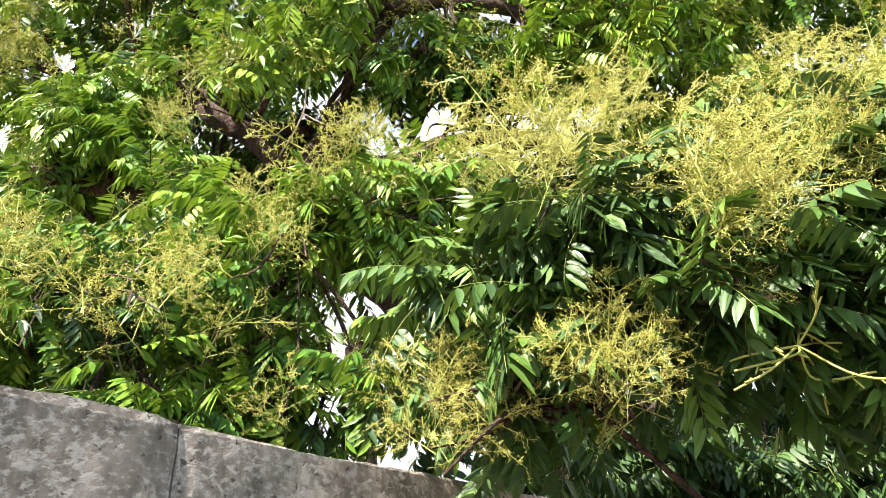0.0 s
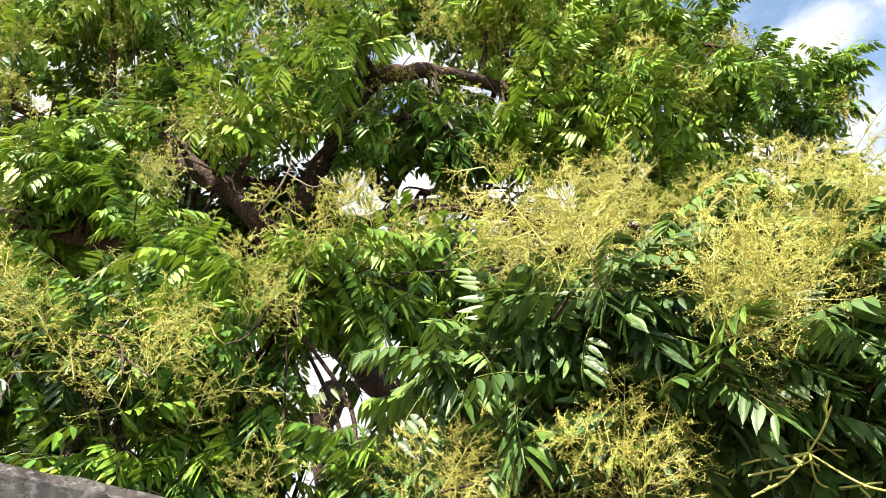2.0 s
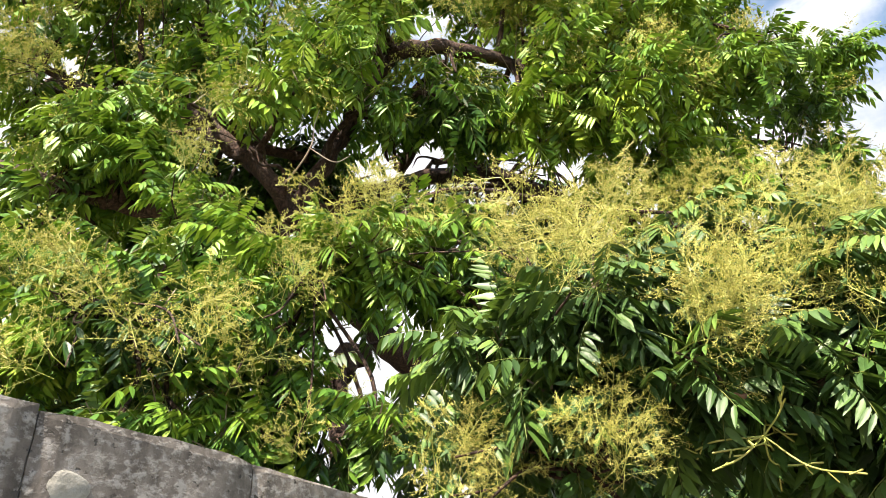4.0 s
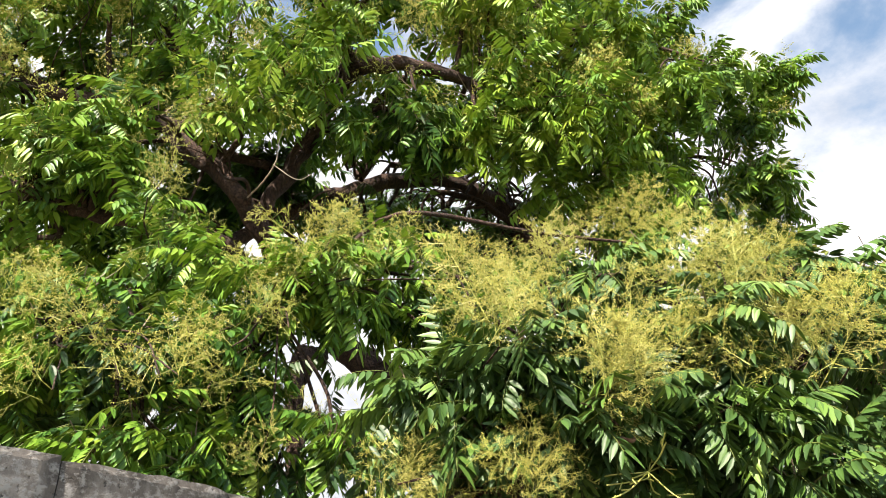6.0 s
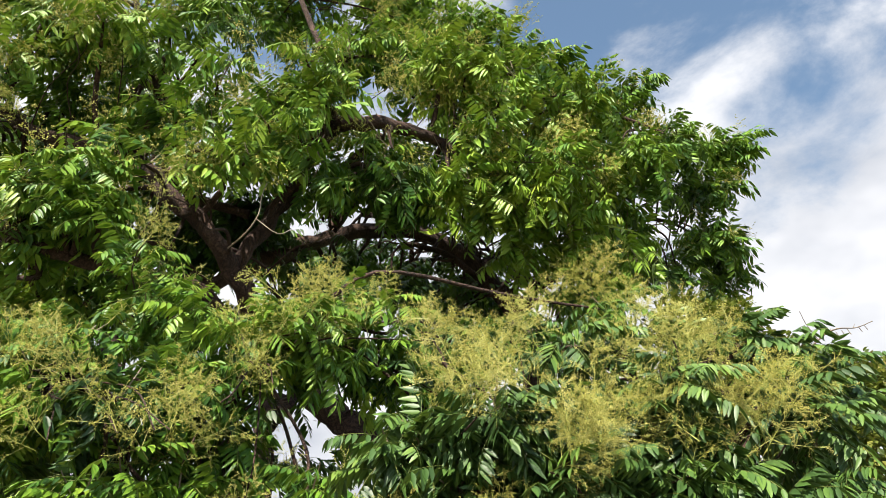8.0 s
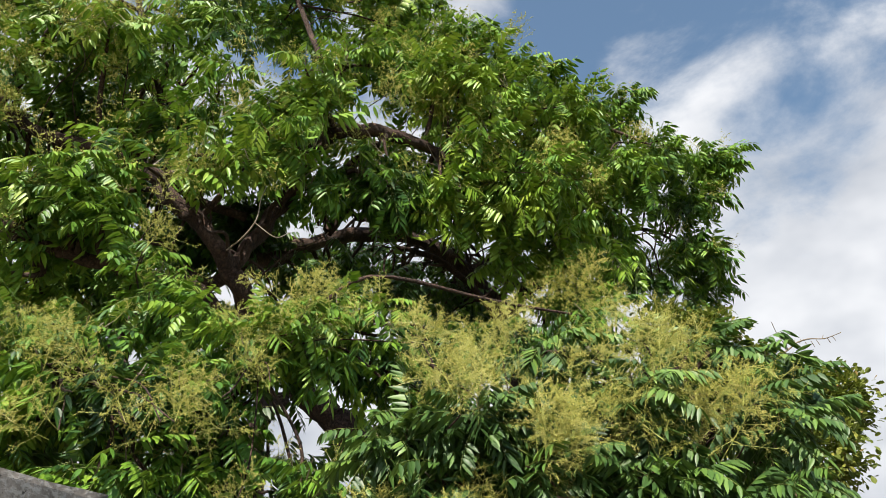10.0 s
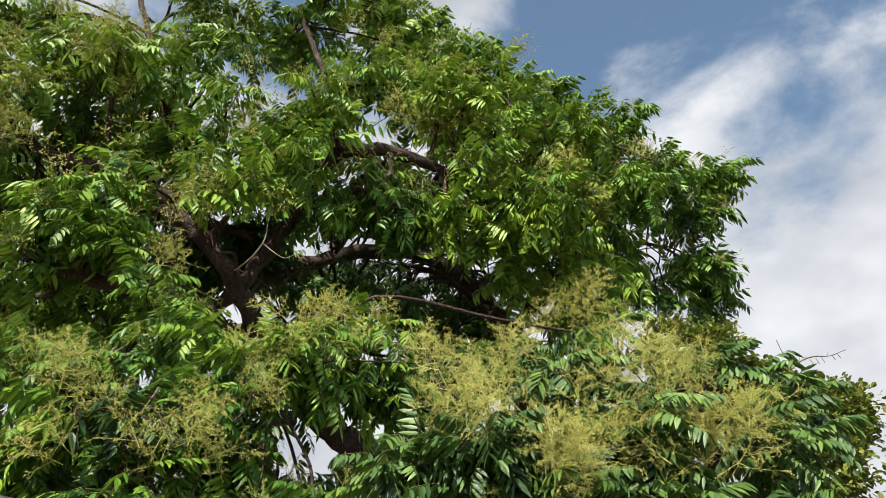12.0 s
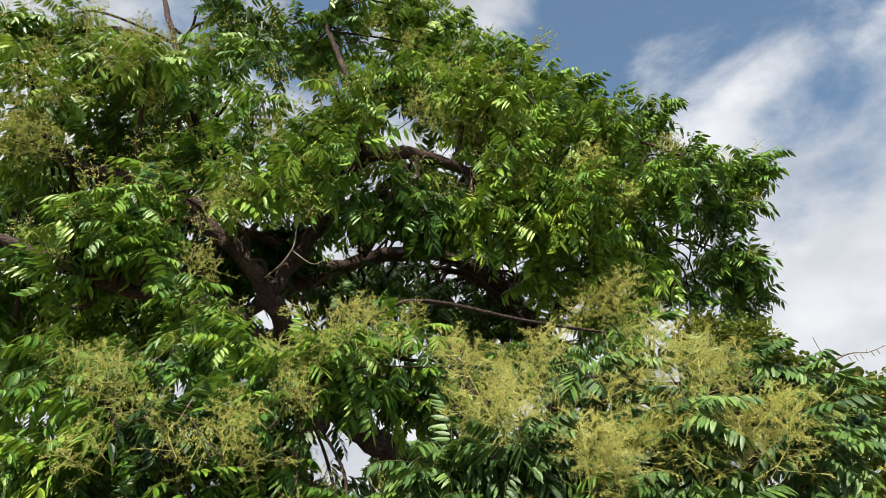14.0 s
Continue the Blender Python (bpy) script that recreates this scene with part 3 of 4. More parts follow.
NEAR_FAR = [
    (1.21, 3.00, 3.03, 0.168, 0.2), (1.59, 2.70, 3.11, 0.168, 0.2), (2.34, 3.00, 3.42, 0.176, 0.2), (2.50, 2.70, 3.34, 0.16, 0.15),
    (2.65, 2.60, 3.15, 0.152, 0.15), (2.32, 2.40, 2.89, 0.2, 0.15), (1.42, 2.30, 2.77, 0.2, 0.15), (0.40, 2.50, 2.83, 0.19, 0.1),
    (2.32, 2.30, 2.62, 0.19, 0.2), (1.78, 2.20, 2.58, 0.2, 0.2),
    (2.29, 2.75, 3.63, 0.13, 0.15), (2.60, 2.75, 3.55, 0.13, 0.15), (2.80, 2.75, 3.40, 0.13, 0.15), (1.30, 2.75, 3.49, 0.13, 0.15), (1.80, 2.75, 3.30, 0.13, 0.15),
]
NEAR_EDGE = [
    (1.30, 2.25, 2.63, 0.22, 0.1), (1.34, 2.55, 2.60, 0.22, 0.05), (0.55, 2.45, 2.63, 0.2, 0.05), (0.45, 2.85, 2.59, 0.2, 0.05),
    (1.16, 2.60, 3.09, 0.072, 0.15), (1.42, 2.25, 2.97, 0.08, 0.1), (0.70, 2.30, 2.94, 0.08, 0.05),
]
MID_RIGHT = [
    (1.02, 4.5, 4.08, 0.3, 0.2), (1.49, 5.0, 4.63, 0.3, 0.2), (0.82, 5.0, 4.16, 0.3, 0.15), (1.92, 5.2, 4.87, 0.3, 0.3),
    (2.29, 4.5, 4.45, 0.3, 0.2), (1.05, 4.0, 3.52, 0.3, 0.2), (2.86, 4.2, 4.04, 0.3, 0.2), (1.65, 4.4, 3.77, 0.3, 0.15),
]
BLOOM_NEAR = [
    (0.46, 2.32, 3.11, 0.3), (0.71, 2.62, 3.42, 0.3), (0.74, 2.32, 3.11, 0.28), (0.53, 2.22, 2.95, 0.3),
    (1.12, 2.22, 3.00, 0.3), (1.20, 2.12, 2.85, 0.32), (1.00, 2.12, 2.80, 0.28), (1.86, 2.72, 3.61, 0.3),
    (1.42, 2.52, 3.36, 0.3), (1.77, 2.22, 2.97, 0.32), (1.84, 2.12, 2.82, 0.32), (2.10, 2.22, 3.00, 0.3),
    (0.27, 2.82, 2.66, 0.25), (1.69, 2.32, 3.22, 0.3), (0.45, 2.92, 3.65, 0.3), (0.98, 2.62, 3.52, 0.3),
    (0.61, 2.20, 2.46, 0.24), (0.65, 2.25, 2.36, 0.22), (0.55, 2.25, 2.38, 0.2),
]
BLOOM_NEAR_MORE = [
    (0.86, 1.98, 2.67, 0.27), (1.01, 2.00, 2.78, 0.27), (0.47, 2.05, 2.96, 0.28), (1.33, 2.10, 2.98, 0.28),
    (1.64, 2.05, 2.84, 0.3), (1.98, 2.15, 2.97, 0.28), (1.41, 2.00, 2.71, 0.28), (0.87, 1.95, 2.69, 0.28),
    (1.89, 2.50, 3.39, 0.28), (0.56, 2.15, 2.44, 0.22), (0.18, 2.35, 2.45, 0.22), (0.13, 2.35, 2.33, 0.2),
    (0.25, 2.40, 2.35, 0.2), (0.18, 2.30, 2.24, 0.18), (1.56, 2.75, 3.68, 0.28), (1.96, 2.75, 3.68, 0.28),
    (1.64, 2.75, 3.41, 0.28), (0.82, 2.50, 3.39, 0.24),
]
BLOOM_MID = [
    (-0.18, 3.28, 3.98, 0.3), (-0.01, 3.38, 3.86, 0.28), (-0.37, 3.28, 3.80, 0.28), (-0.45, 3.18, 3.45, 0.28),
    (-0.74, 2.98, 3.29, 0.3), (-0.84, 2.88, 3.09, 0.28), (-1.57, 2.98, 3.45, 0.32), (-1.52, 2.88, 3.00, 0.3),
    (-0.80, 3.18, 3.03, 0.28), (-0.50, 3.28, 2.76, 0.25), (0.18, 3.58, 4.20, 0.25), (0.60, 3.48, 3.97, 0.3),
    (-0.71, 3.38, 3.82, 0.28), (-1.37, 2.98, 3.29, 0.28), (-1.40, 3.88, 4.80, 0.3), (-1.45, 4.28, 5.59, 0.3),
    (-1.37, 3.68, 4.61, 0.28), (-0.11, 3.28, 4.08, 0.3), (-0.28, 3.28, 3.96, 0.28), (-1.43, 2.98, 3.42, 0.3),
    (-1.78, 3.08, 3.50, 0.28), (-1.09, 2.78, 3.02, 0.28), (-0.83, 2.78, 2.96, 0.28),
]
BLOOM_FAR = [
    (-2.68, 4.80, 7.94, 0.45), (-3.12, 5.00, 8.18, 0.4), (-3.81, 5.20, 8.11, 0.4), (-3.59, 5.20, 6.88, 0.4),
    (-0.98, 4.70, 6.76, 0.4), (-1.18, 4.60, 6.08, 0.35), (-1.34, 4.60, 5.73, 0.35), (1.50, 5.00, 7.07, 0.4),
    (2.58, 5.00, 7.12, 0.45), (2.21, 5.00, 6.83, 0.4), (1.46, 5.20, 7.77, 0.4), (0.97, 5.20, 7.84, 0.4),
    (0.57, 5.30, 8.12, 0.35), (2.42, 5.60, 9.77, 0.4), (2.38, 5.30, 5.40, 0.4), (2.71, 5.30, 5.49, 0.35),
    (-0.39, 4.90, 7.77, 0.35), (-2.28, 4.80, 7.40, 0.4), (-3.24, 5.00, 7.46, 0.4), (2.13, 5.00, 5.09, 0.35),
    (2.69, 5.20, 5.67, 0.4), (2.95, 5.20, 5.35, 0.35), (-2.64, 4.90, 8.29, 0.4), (-2.75, 4.80, 7.75, 0.4),
    (-2.29, 4.90, 8.03, 0.35),
]
BLOOM_FAR_MORE = [
    (-3.72, 5.10, 7.24, 0.4), (-3.48, 5.10, 6.96, 0.4), (-3.44, 5.20, 7.38, 0.35), (0.68, 5.10, 7.58, 0.35),
    (1.74, 5.00, 6.77, 0.4), (3.03, 5.20, 6.82, 0.35), (2.51, 5.40, 8.28, 0.35), (-3.66, 5.00, 7.60, 0.38),
    (-3.48, 4.90, 6.84, 0.38), (-3.11, 4.90, 6.63, 0.38), (-2.78, 5.00, 8.23, 0.38), (-2.33, 5.00, 7.97, 0.38),
    (-1.96, 5.10, 8.28, 0.38), (-2.74, 5.20, 8.81, 0.38), (-0.04, 5.60, 9.73, 0.38), (0.59, 5.60, 9.66, 0.38),
    (1.14, 5.20, 7.74, 0.38), (2.75, 5.30, 7.30, 0.38), (3.05, 5.40, 7.14, 0.38), (3.84, 5.60, 8.04, 0.38),
    (1.64, 5.50, 8.89, 0.38), (2.34, 5.40, 7.79, 0.38), (2.50, 5.30, 5.62, 0.38), (2.57, 5.20, 5.30, 0.38),
]
BUSH = [
    (4.15, 6.2, 5.53, 0.35), (4.67, 6.0, 5.39, 0.35), (5.02, 5.8, 4.83, 0.35), (5.5, 5.8, 4.58, 0.4),
    (5.93, 5.8, 4.6, 0.4), (4.79, 5.6, 4.11, 0.4), (5.24, 5.5, 3.91, 0.45), (4.64, 5.8, 4.48, 0.4),
    (4.75, 5.5, 3.62, 0.4),
]
GAPS = [
    (-2.80, 3.90, 4.95, 0.24), (-3.04, 4.40, 5.27, 0.24), (-2.55, 3.90, 4.85, 0.24), (-2.76, 4.40, 5.15, 0.24),
    (-1.23, 4.6, 5.47, 0.4), (-1.09, 4.0, 5.02, 0.3), (-2.74, 4.6, 5.06, 0.36), (-2.29, 4.6, 4.93, 0.36),
    (-1.9, 4.6, 4.86, 0.32), (-1.86, 4.0, 4.5, 0.28), (-2.44, 4.1, 4.77, 0.25), (0.09, 4.9, 6.86, 0.36),
    (0.59, 4.9, 6.92, 0.38), (1.05, 5.0, 6.92, 0.36), (0.25, 5.0, 6.63, 0.3), (-0.95, 4.7, 5.21, 0.26),
    (-1.0, 4.2, 4.96, 0.22), (-2.36, 3.9, 4.59, 0.28), (-2.14, 4.0, 4.59, 0.28), (-1.99, 4.3, 4.69, 0.3),
    (-1.7, 4.3, 4.65, 0.25),
]
GAPS_ARCH = [
    (-0.12, 5.00, 5.58, 0.38), (-0.13, 5.60, 6.01, 0.38), (-0.13, 6.20, 6.44, 0.38), (-0.13, 6.80, 6.87, 0.38),
    (0.28, 5.00, 5.65, 0.38), (0.33, 5.60, 6.09, 0.38), (0.37, 6.20, 6.52, 0.38), (0.41, 6.80, 6.96, 0.38),
    (0.85, 5.00, 5.59, 0.38), (0.95, 5.60, 6.03, 0.38), (1.06, 6.20, 6.46, 0.38), (1.17, 6.80, 6.89, 0.38),
    (1.34, 5.00, 5.32, 0.38), (1.50, 5.60, 5.72, 0.38), (1.66, 6.20, 6.13, 0.38),
]
GAPS_ARCH_MORE = [
    (1.83, 6.80, 6.53, 0.38), (1.68, 5.00, 5.00, 0.38), (1.88, 5.60, 5.37, 0.38), (2.08, 6.20, 5.73, 0.38),
    (2.29, 6.80, 6.09, 0.38), (0.22, 5.40, 6.89, 0.16), (0.27, 6.00, 7.37, 0.16), (0.33, 6.60, 7.84, 0.16),
    (0.38, 7.20, 8.31, 0.16), (-0.39, 3.40, 3.34, 0.23), (-0.39, 4.00, 3.54, 0.24), (-0.40, 4.60, 3.75, 0.25),
    (-0.40, 5.20, 3.95, 0.26), (-0.41, 5.80, 4.16, 0.28),
]
GAPS_LOW = [
    (-0.34, 5.30, 4.01, 0.36), (0.30, 5.60, 3.87, 0.38), (0.02, 4.90, 3.80, 0.36), (0.01, 4.30, 3.57, 0.3),
    (0.19, 4.20, 3.57, 0.25), (-0.44, 4.20, 2.88, 0.2), (-2.52, 4.40, 3.83, 0.3), (-0.47, 4.40, 3.30, 0.2),
]
# open shafts through the foliage: both ends and their radii
SHAFTS = [
    (-1.93, 3.90, 4.47, -3.86, 10, 7.74, 0.1, 0.28),
    (-2.44, 3.90, 4.23, -4.98, 10, 7.2, 0.1, 0.28),
    (-2.26, 3.90, 4.59, -4.59, 10, 8.01, 0.09, 0.22),
    (-2.71, 3.90, 4.66, -5.59, 10, 8.15, 0.1, 0.24),
    (-2.55, 4.20, 6.46, -4.94, 10, 11.6, 0.12, 0.26),
    (-2.00, 3.20, 3.33, -4.6, 10, 5.77, 0.1, 0.3),
    (1.11, 4.30, 5.07, 2.78, 10.5, 8.84, 0.2, 0.36),
    (1.43, 4.30, 4.89, 3.47, 10.5, 8.45, 0.18, 0.32),
    (0.88, 4.30, 5.27, 2.3, 10.5, 9.25, 0.16, 0.28),
    (1.31, 4.30, 5.33, 3.22, 10.5, 9.39, 0.14, 0.26),
    (0.74, 4.30, 4.93, 1.99, 10.5, 8.54, 0.14, 0.26),
]
SHAFTS_MORE = [
    (3.15, 4.50, 5.40, 6.9, 10.5, 9.28, 0.2, 0.36),
    (3.06, 4.50, 5.70, 6.72, 10.5, 9.88, 0.15, 0.26),
    (3.25, 4.50, 5.09, 7.11, 10.5, 8.63, 0.16, 0.3),
    (-0.28, 2.90, 2.99, -0.63, 8.6, 5.13, 0.15, 0.4),
    (-0.13, 2.90, 3.04, -0.2, 8.6, 5.28, 0.15, 0.4),
    (0.07, 2.90, 3.01, 0.35, 8.6, 5.19, 0.16, 0.42),
    (-0.15, 2.90, 2.92, -0.27, 8.6, 4.93, 0.14, 0.36),
    (-0.33, 2.90, 2.66, -0.77, 8.6, 4.22, 0.1, 0.25),
    (0.12, 4.30, 6.03, 0.54, 9, 9.72, 0.12, 0.2),
    (-0.19, 4.30, 5.87, -0.05, 9, 9.41, 0.1, 0.18),
    (-0.38, 2.90, 3.15, -0.42, 8.6, 5.08, 0.14, 0.3),
]
GAPS_SHAFT = [tuple(np.array(p[:3]) + (np.array(p[3:6]) - np.array(p[:3])) * f) + (p[6] + (p[7] - p[6]) * f,) for p in (SHAFTS + SHAFTS_MORE) for f in np.linspace(0, 1, 15)]
LIMB_LEAN = [
    (1.11, 6.3, 3.2, 0.167), (0.43, 6.4, 4.09, 0.15), (-0.06, 6.3, 4.52, 0.132), (-0.6, 5.9, 4.93, 0.106),
    (-0.89, 5.4, 5.31, 0.092), (-1.31, 5.2, 5.8, 0.088), (-1.65, 5.2, 6.12, 0.088), (-1.98, 5.3, 6.5, 0.079),
    (-2.88, 5.8, 7.1, 0.053), (-3.95, 6.2, 7.59, 0.035),
]
LIMB_ARCH = [
    (2.74, 7.6, 5.38, 0.15), (2.59, 7.6, 6.2, 0.132), (2.12, 7.6, 6.98, 0.106), (1.29, 7.5, 7.38, 0.097),
    (0.46, 7.4, 7.3, 0.106), (-0.24, 7.1, 6.82, 0.097), (-0.88, 6.4, 6.0, 0.088), (-1.28, 5.9, 5.41, 0.07),
]
LIMB_ARCH2 = [
    (2.45, 7.7, 6.6, 0.079), (1.96, 7.9, 7.44, 0.062), (1.11, 7.9, 7.87, 0.053), (0.49, 7.8, 7.85, 0.044),
]
LIMB_ARCH3 = [
    (2.55, 7.4, 5.93, 0.053), (2.07, 7.2, 6.48, 0.044), (1.52, 7.1, 6.83, 0.04), (0.97, 7.1, 6.96, 0.031),
]
LIMB_UPPER = [
    (-0.95, 5.4, 5.38, 0.07), (-0.67, 5.4, 5.96, 0.075), (-0.41, 5.4, 6.52, 0.079), (-0.19, 5.4, 7.14, 0.084),
    (0.04, 5.3, 7.27, 0.084), (0.52, 5.3, 7.35, 0.079), (1.02, 5.4, 7.3, 0.062), (1.65, 5.5, 7.3, 0.035),
]
LIMB_UPPER2 = [
    (-0.19, 5.7, 6.55, 0.062), (0.23, 5.6, 7.09, 0.062), (0.48, 5.5, 7.34, 0.044),
]
LIMB_LOWLEFT = [
    (-0.65, 5.90, 4.84, 0.0698), (-1.28, 5.40, 5.16, 0.0634), (-1.94, 5.10, 5.16, 0.0634), (-2.38, 5.00, 5.21, 0.0569),
    (-2.87, 5.00, 5.42, 0.054), (-3.33, 5.10, 5.65, 0.0446), (-4.08, 5.30, 5.96, 0.0252),
]
LIMB_FORK = [
    (-0.33, 6.2, 4.42, 0.088), (-0.48, 6.1, 4.27, 0.114), (-0.54, 6.0, 3.96, 0.088), (-0.47, 5.8, 3.13, 0.079),
]
LIMB_LEFT2 = [
    (-3.73, 5.6, 7.37, 0.044), (-3.17, 5.6, 7.03, 0.062), (-2.57, 5.7, 6.9, 0.062), (-1.91, 5.7, 6.61, 0.062),
    (-1.34, 5.6, 6.0, 0.07),
]
LIMB_TOP = [
    (-0.91, 5.9, 6.38, 0.053), (-1.7, 5.9, 6.7, 0.053), (-2.1, 6.1, 7.93, 0.062), (-2.58, 6.3, 9.39, 0.044),
    (-2.88, 6.3, 10.27, 0.04), (-3.19, 6.4, 11.24, 0.026),
]
LIMB_TOP2 = [
    (0.02, 6.4, 6.62, 0.07), (0.4, 6.2, 7.56, 0.053), (-0.11, 5.6, 8.31, 0.044), (-0.44, 5.6, 9.19, 0.035),
    (-0.72, 5.7, 10.06, 0.026),
]
# hedge and filler clumps, leaf tone held at 0 to paint in deep shade
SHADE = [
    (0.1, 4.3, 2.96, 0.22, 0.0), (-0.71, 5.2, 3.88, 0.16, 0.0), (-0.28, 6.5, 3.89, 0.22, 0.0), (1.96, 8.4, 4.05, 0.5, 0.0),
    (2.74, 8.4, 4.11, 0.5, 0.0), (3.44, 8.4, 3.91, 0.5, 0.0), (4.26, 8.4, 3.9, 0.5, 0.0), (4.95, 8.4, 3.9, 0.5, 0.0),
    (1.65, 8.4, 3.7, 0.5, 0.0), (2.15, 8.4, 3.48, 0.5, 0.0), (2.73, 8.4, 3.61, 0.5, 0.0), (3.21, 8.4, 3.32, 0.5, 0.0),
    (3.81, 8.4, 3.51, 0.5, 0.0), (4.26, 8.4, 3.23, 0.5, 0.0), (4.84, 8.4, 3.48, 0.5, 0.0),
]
GAPS_EARLY = [
    (-0.84, 5.16, 5.14, 0.278), (-0.76, 4.76, 4.85, 0.261), (-0.68, 4.35, 4.57, 0.243), (-1.24, 4.98, 5.61, 0.278),
    (-1.13, 4.60, 5.30, 0.261), (-1.02, 4.23, 4.98, 0.243), (-1.57, 4.99, 5.93, 0.278), (-1.44, 4.63, 5.60, 0.261),
    (-1.31, 4.27, 5.28, 0.243), (-1.89, 5.09, 6.30, 0.278), (-1.74, 4.75, 5.97, 0.261), (-1.60, 4.41, 5.63, 0.243),
    (-0.40, 5.26, 6.38, 0.278), (-0.37, 4.97, 6.11, 0.261),
]
GAPS_EARLY_MORE = [
    (-0.34, 4.68, 5.83, 0.252), (-0.18, 5.26, 6.99, 0.278), (-0.17, 4.99, 6.70, 0.261), (-0.15, 4.72, 6.41, 0.252),
    (0.04, 5.17, 7.12, 0.278), (0.04, 4.90, 6.82, 0.261), (0.05, 4.64, 6.52, 0.252), (0.51, 5.17, 7.20, 0.278),
    (0.48, 4.91, 6.90, 0.261), (0.46, 4.64, 6.60, 0.252), (0.99, 5.27, 7.15, 0.278), (0.94, 5.00, 6.86, 0.261),
    (0.89, 4.74, 6.56, 0.252),
]
GAPS_NEAR = [
    (0.65, 2.30, 2.15, 0.24), (0.82, 2.20, 2.12, 0.24), (0.92, 2.10, 2.06, 0.20), (0.52, 2.40, 2.16, 0.20),
    (0.55, 1.90, 2.07, 0.20), (0.67, 1.80, 2.04, 0.20), (0.76, 1.70, 2.22, 0.26), (0.86, 1.95, 2.29, 0.24),
    (0.96, 1.95, 2.30, 0.15), (0.80, 2.00, 2.31, 0.12), (0.53, 1.80, 2.30, 0.15), (0.53, 1.90, 2.30, 0.13),
    (0.58, 2.10, 2.37, 0.15), (0.19, 2.40, 2.34, 0.16), (0.18, 2.10, 2.25, 0.13), (0.18, 1.90, 2.28, 0.15),
    (0.19, 2.20, 2.38, 0.15), (0.23, 1.90, 2.17, 0.15), (0.25, 2.20, 2.25, 0.15), (0.15, 1.90, 2.19, 0.15),
    (0.15, 2.20, 2.27, 0.15),
]


# ---- ground and wall ----
def ground_sheet():
    n = 60
    g = np.sign(np.linspace(-1, 1, n)) * np.abs(np.linspace(-1, 1, n)) ** 3 * 1500
    x, y = np.meshgrid(g, g)
    z = np.array([[0.04 * noise.noise(Vector((a * 0.6, b * 0.6, 0))) if abs(a) + abs(b) < 60 else 0.0 for a, b in zip(r, s)] for r, s in zip(x, y)])
    v = np.stack([x, y, z], -1).reshape(-1, 3)
    i, j = np.meshgrid(np.arange(n - 1), np.arange(n - 1))
    k = (j * n + i).ravel()
    return mesh_from("ground", v, [np.stack([k, k + 1, k + n + 1, k + n], -1)], [EARTH])


tagged(new("ground", ground_sheet()), "dry earth ground with thin weeds", "ground", kind="structure")

WALL_AT, WALL_TURN, WALL_TOP, WALL_THICK = Vector((-0.1, 2.61, 0)), radians(52), 2.33, 0.16
wall = tagged(new("wall_concrete"), "weathered grey concrete boundary wall with a rough top edge", "wall", kind="structure")
wall.matrix_world = Matrix.Translation(WALL_AT) @ Matrix.Rotation(WALL_TURN, 4, "Z")


def wall_panel(x0, x1, seed):
    """One cast panel from x0 to x1 along the wall; its face is at y = 0, its back behind it."""
    nx, nz = max(6, int((x1 - x0) / 0.05)), 24
    xs = np.linspace(x0 + 0.0025, x1 - 0.0025, nx)
    zs = np.concatenate([np.linspace(-0.1, 1.5, 6), np.linspace(1.55, WALL_TOP - 0.006, nz - 7), [WALL_TOP]])
    high = 0.016 if x1 < -0.5 else 0.0                        # the older stretch stands a little higher, its end worn down
    worn = lambda x: high * min(1.0, max(0.0, (x1 - x) / 0.09)) if abs(x1 + 0.58) < 0.01 else high
    top = [worn(x) + 0.012 * noise.noise(Vector((x * 3, seed, 0))) + 0.008 * noise.noise(Vector((x * 14, seed, 2))) for x in xs]
    v, q = [], []
    for face in (0, 1):
        for i, x in enumerate(xs):
            for j, z in enumerate(zs):
                zz = z + (top[i] if j == nz - 1 else 0)
                bulge = 0.004 * noise.noise(Vector((x * 5, z * 5, seed + face * 9)))
                edge = 0.006 if i in (0, nx - 1) else 0.003 if j == nz - 1 else 0
                if i in (0, nx - 1):
                    x = (x0 if i == 0 else x1) + 0.009 * noise.noise(Vector(((x0 if i == 0 else x1) * 3.3, z * 9, 0))) + (0.0025 if i == 0 else -0.0025)
                v.append((x, (bulge + edge) if face == 0 else WALL_THICK - bulge - edge, zz))
    at = lambda f, i, j: f * nx * nz + i * nz + j
    for i in range(nx - 1):
        for j in range(nz - 1):
            q.append((at(0, i, j), at(0, i + 1, j), at(0, i + 1, j + 1), at(0, i, j + 1)))
            q.append((at(1, i + 1, j), at(1, i, j), at(1, i, j + 1), at(1, i + 1, j + 1)))
        q.append((at(0, i, nz - 1), at(0, i + 1, nz - 1), at(1, i + 1, nz - 1), at(1, i, nz - 1)))
    for j in range(nz - 1):
        q.append((at(1, 0, j), at(0, 0, j), at(0, 0, j + 1), at(1, 0, j + 1)))
        q.append((at(0, nx - 1, j), at(1, nx - 1, j), at(1, nx - 1, j + 1), at(0, nx - 1, j + 1)))
    return mesh_from("panel", v, [np.array(q)], [CONCRETE])


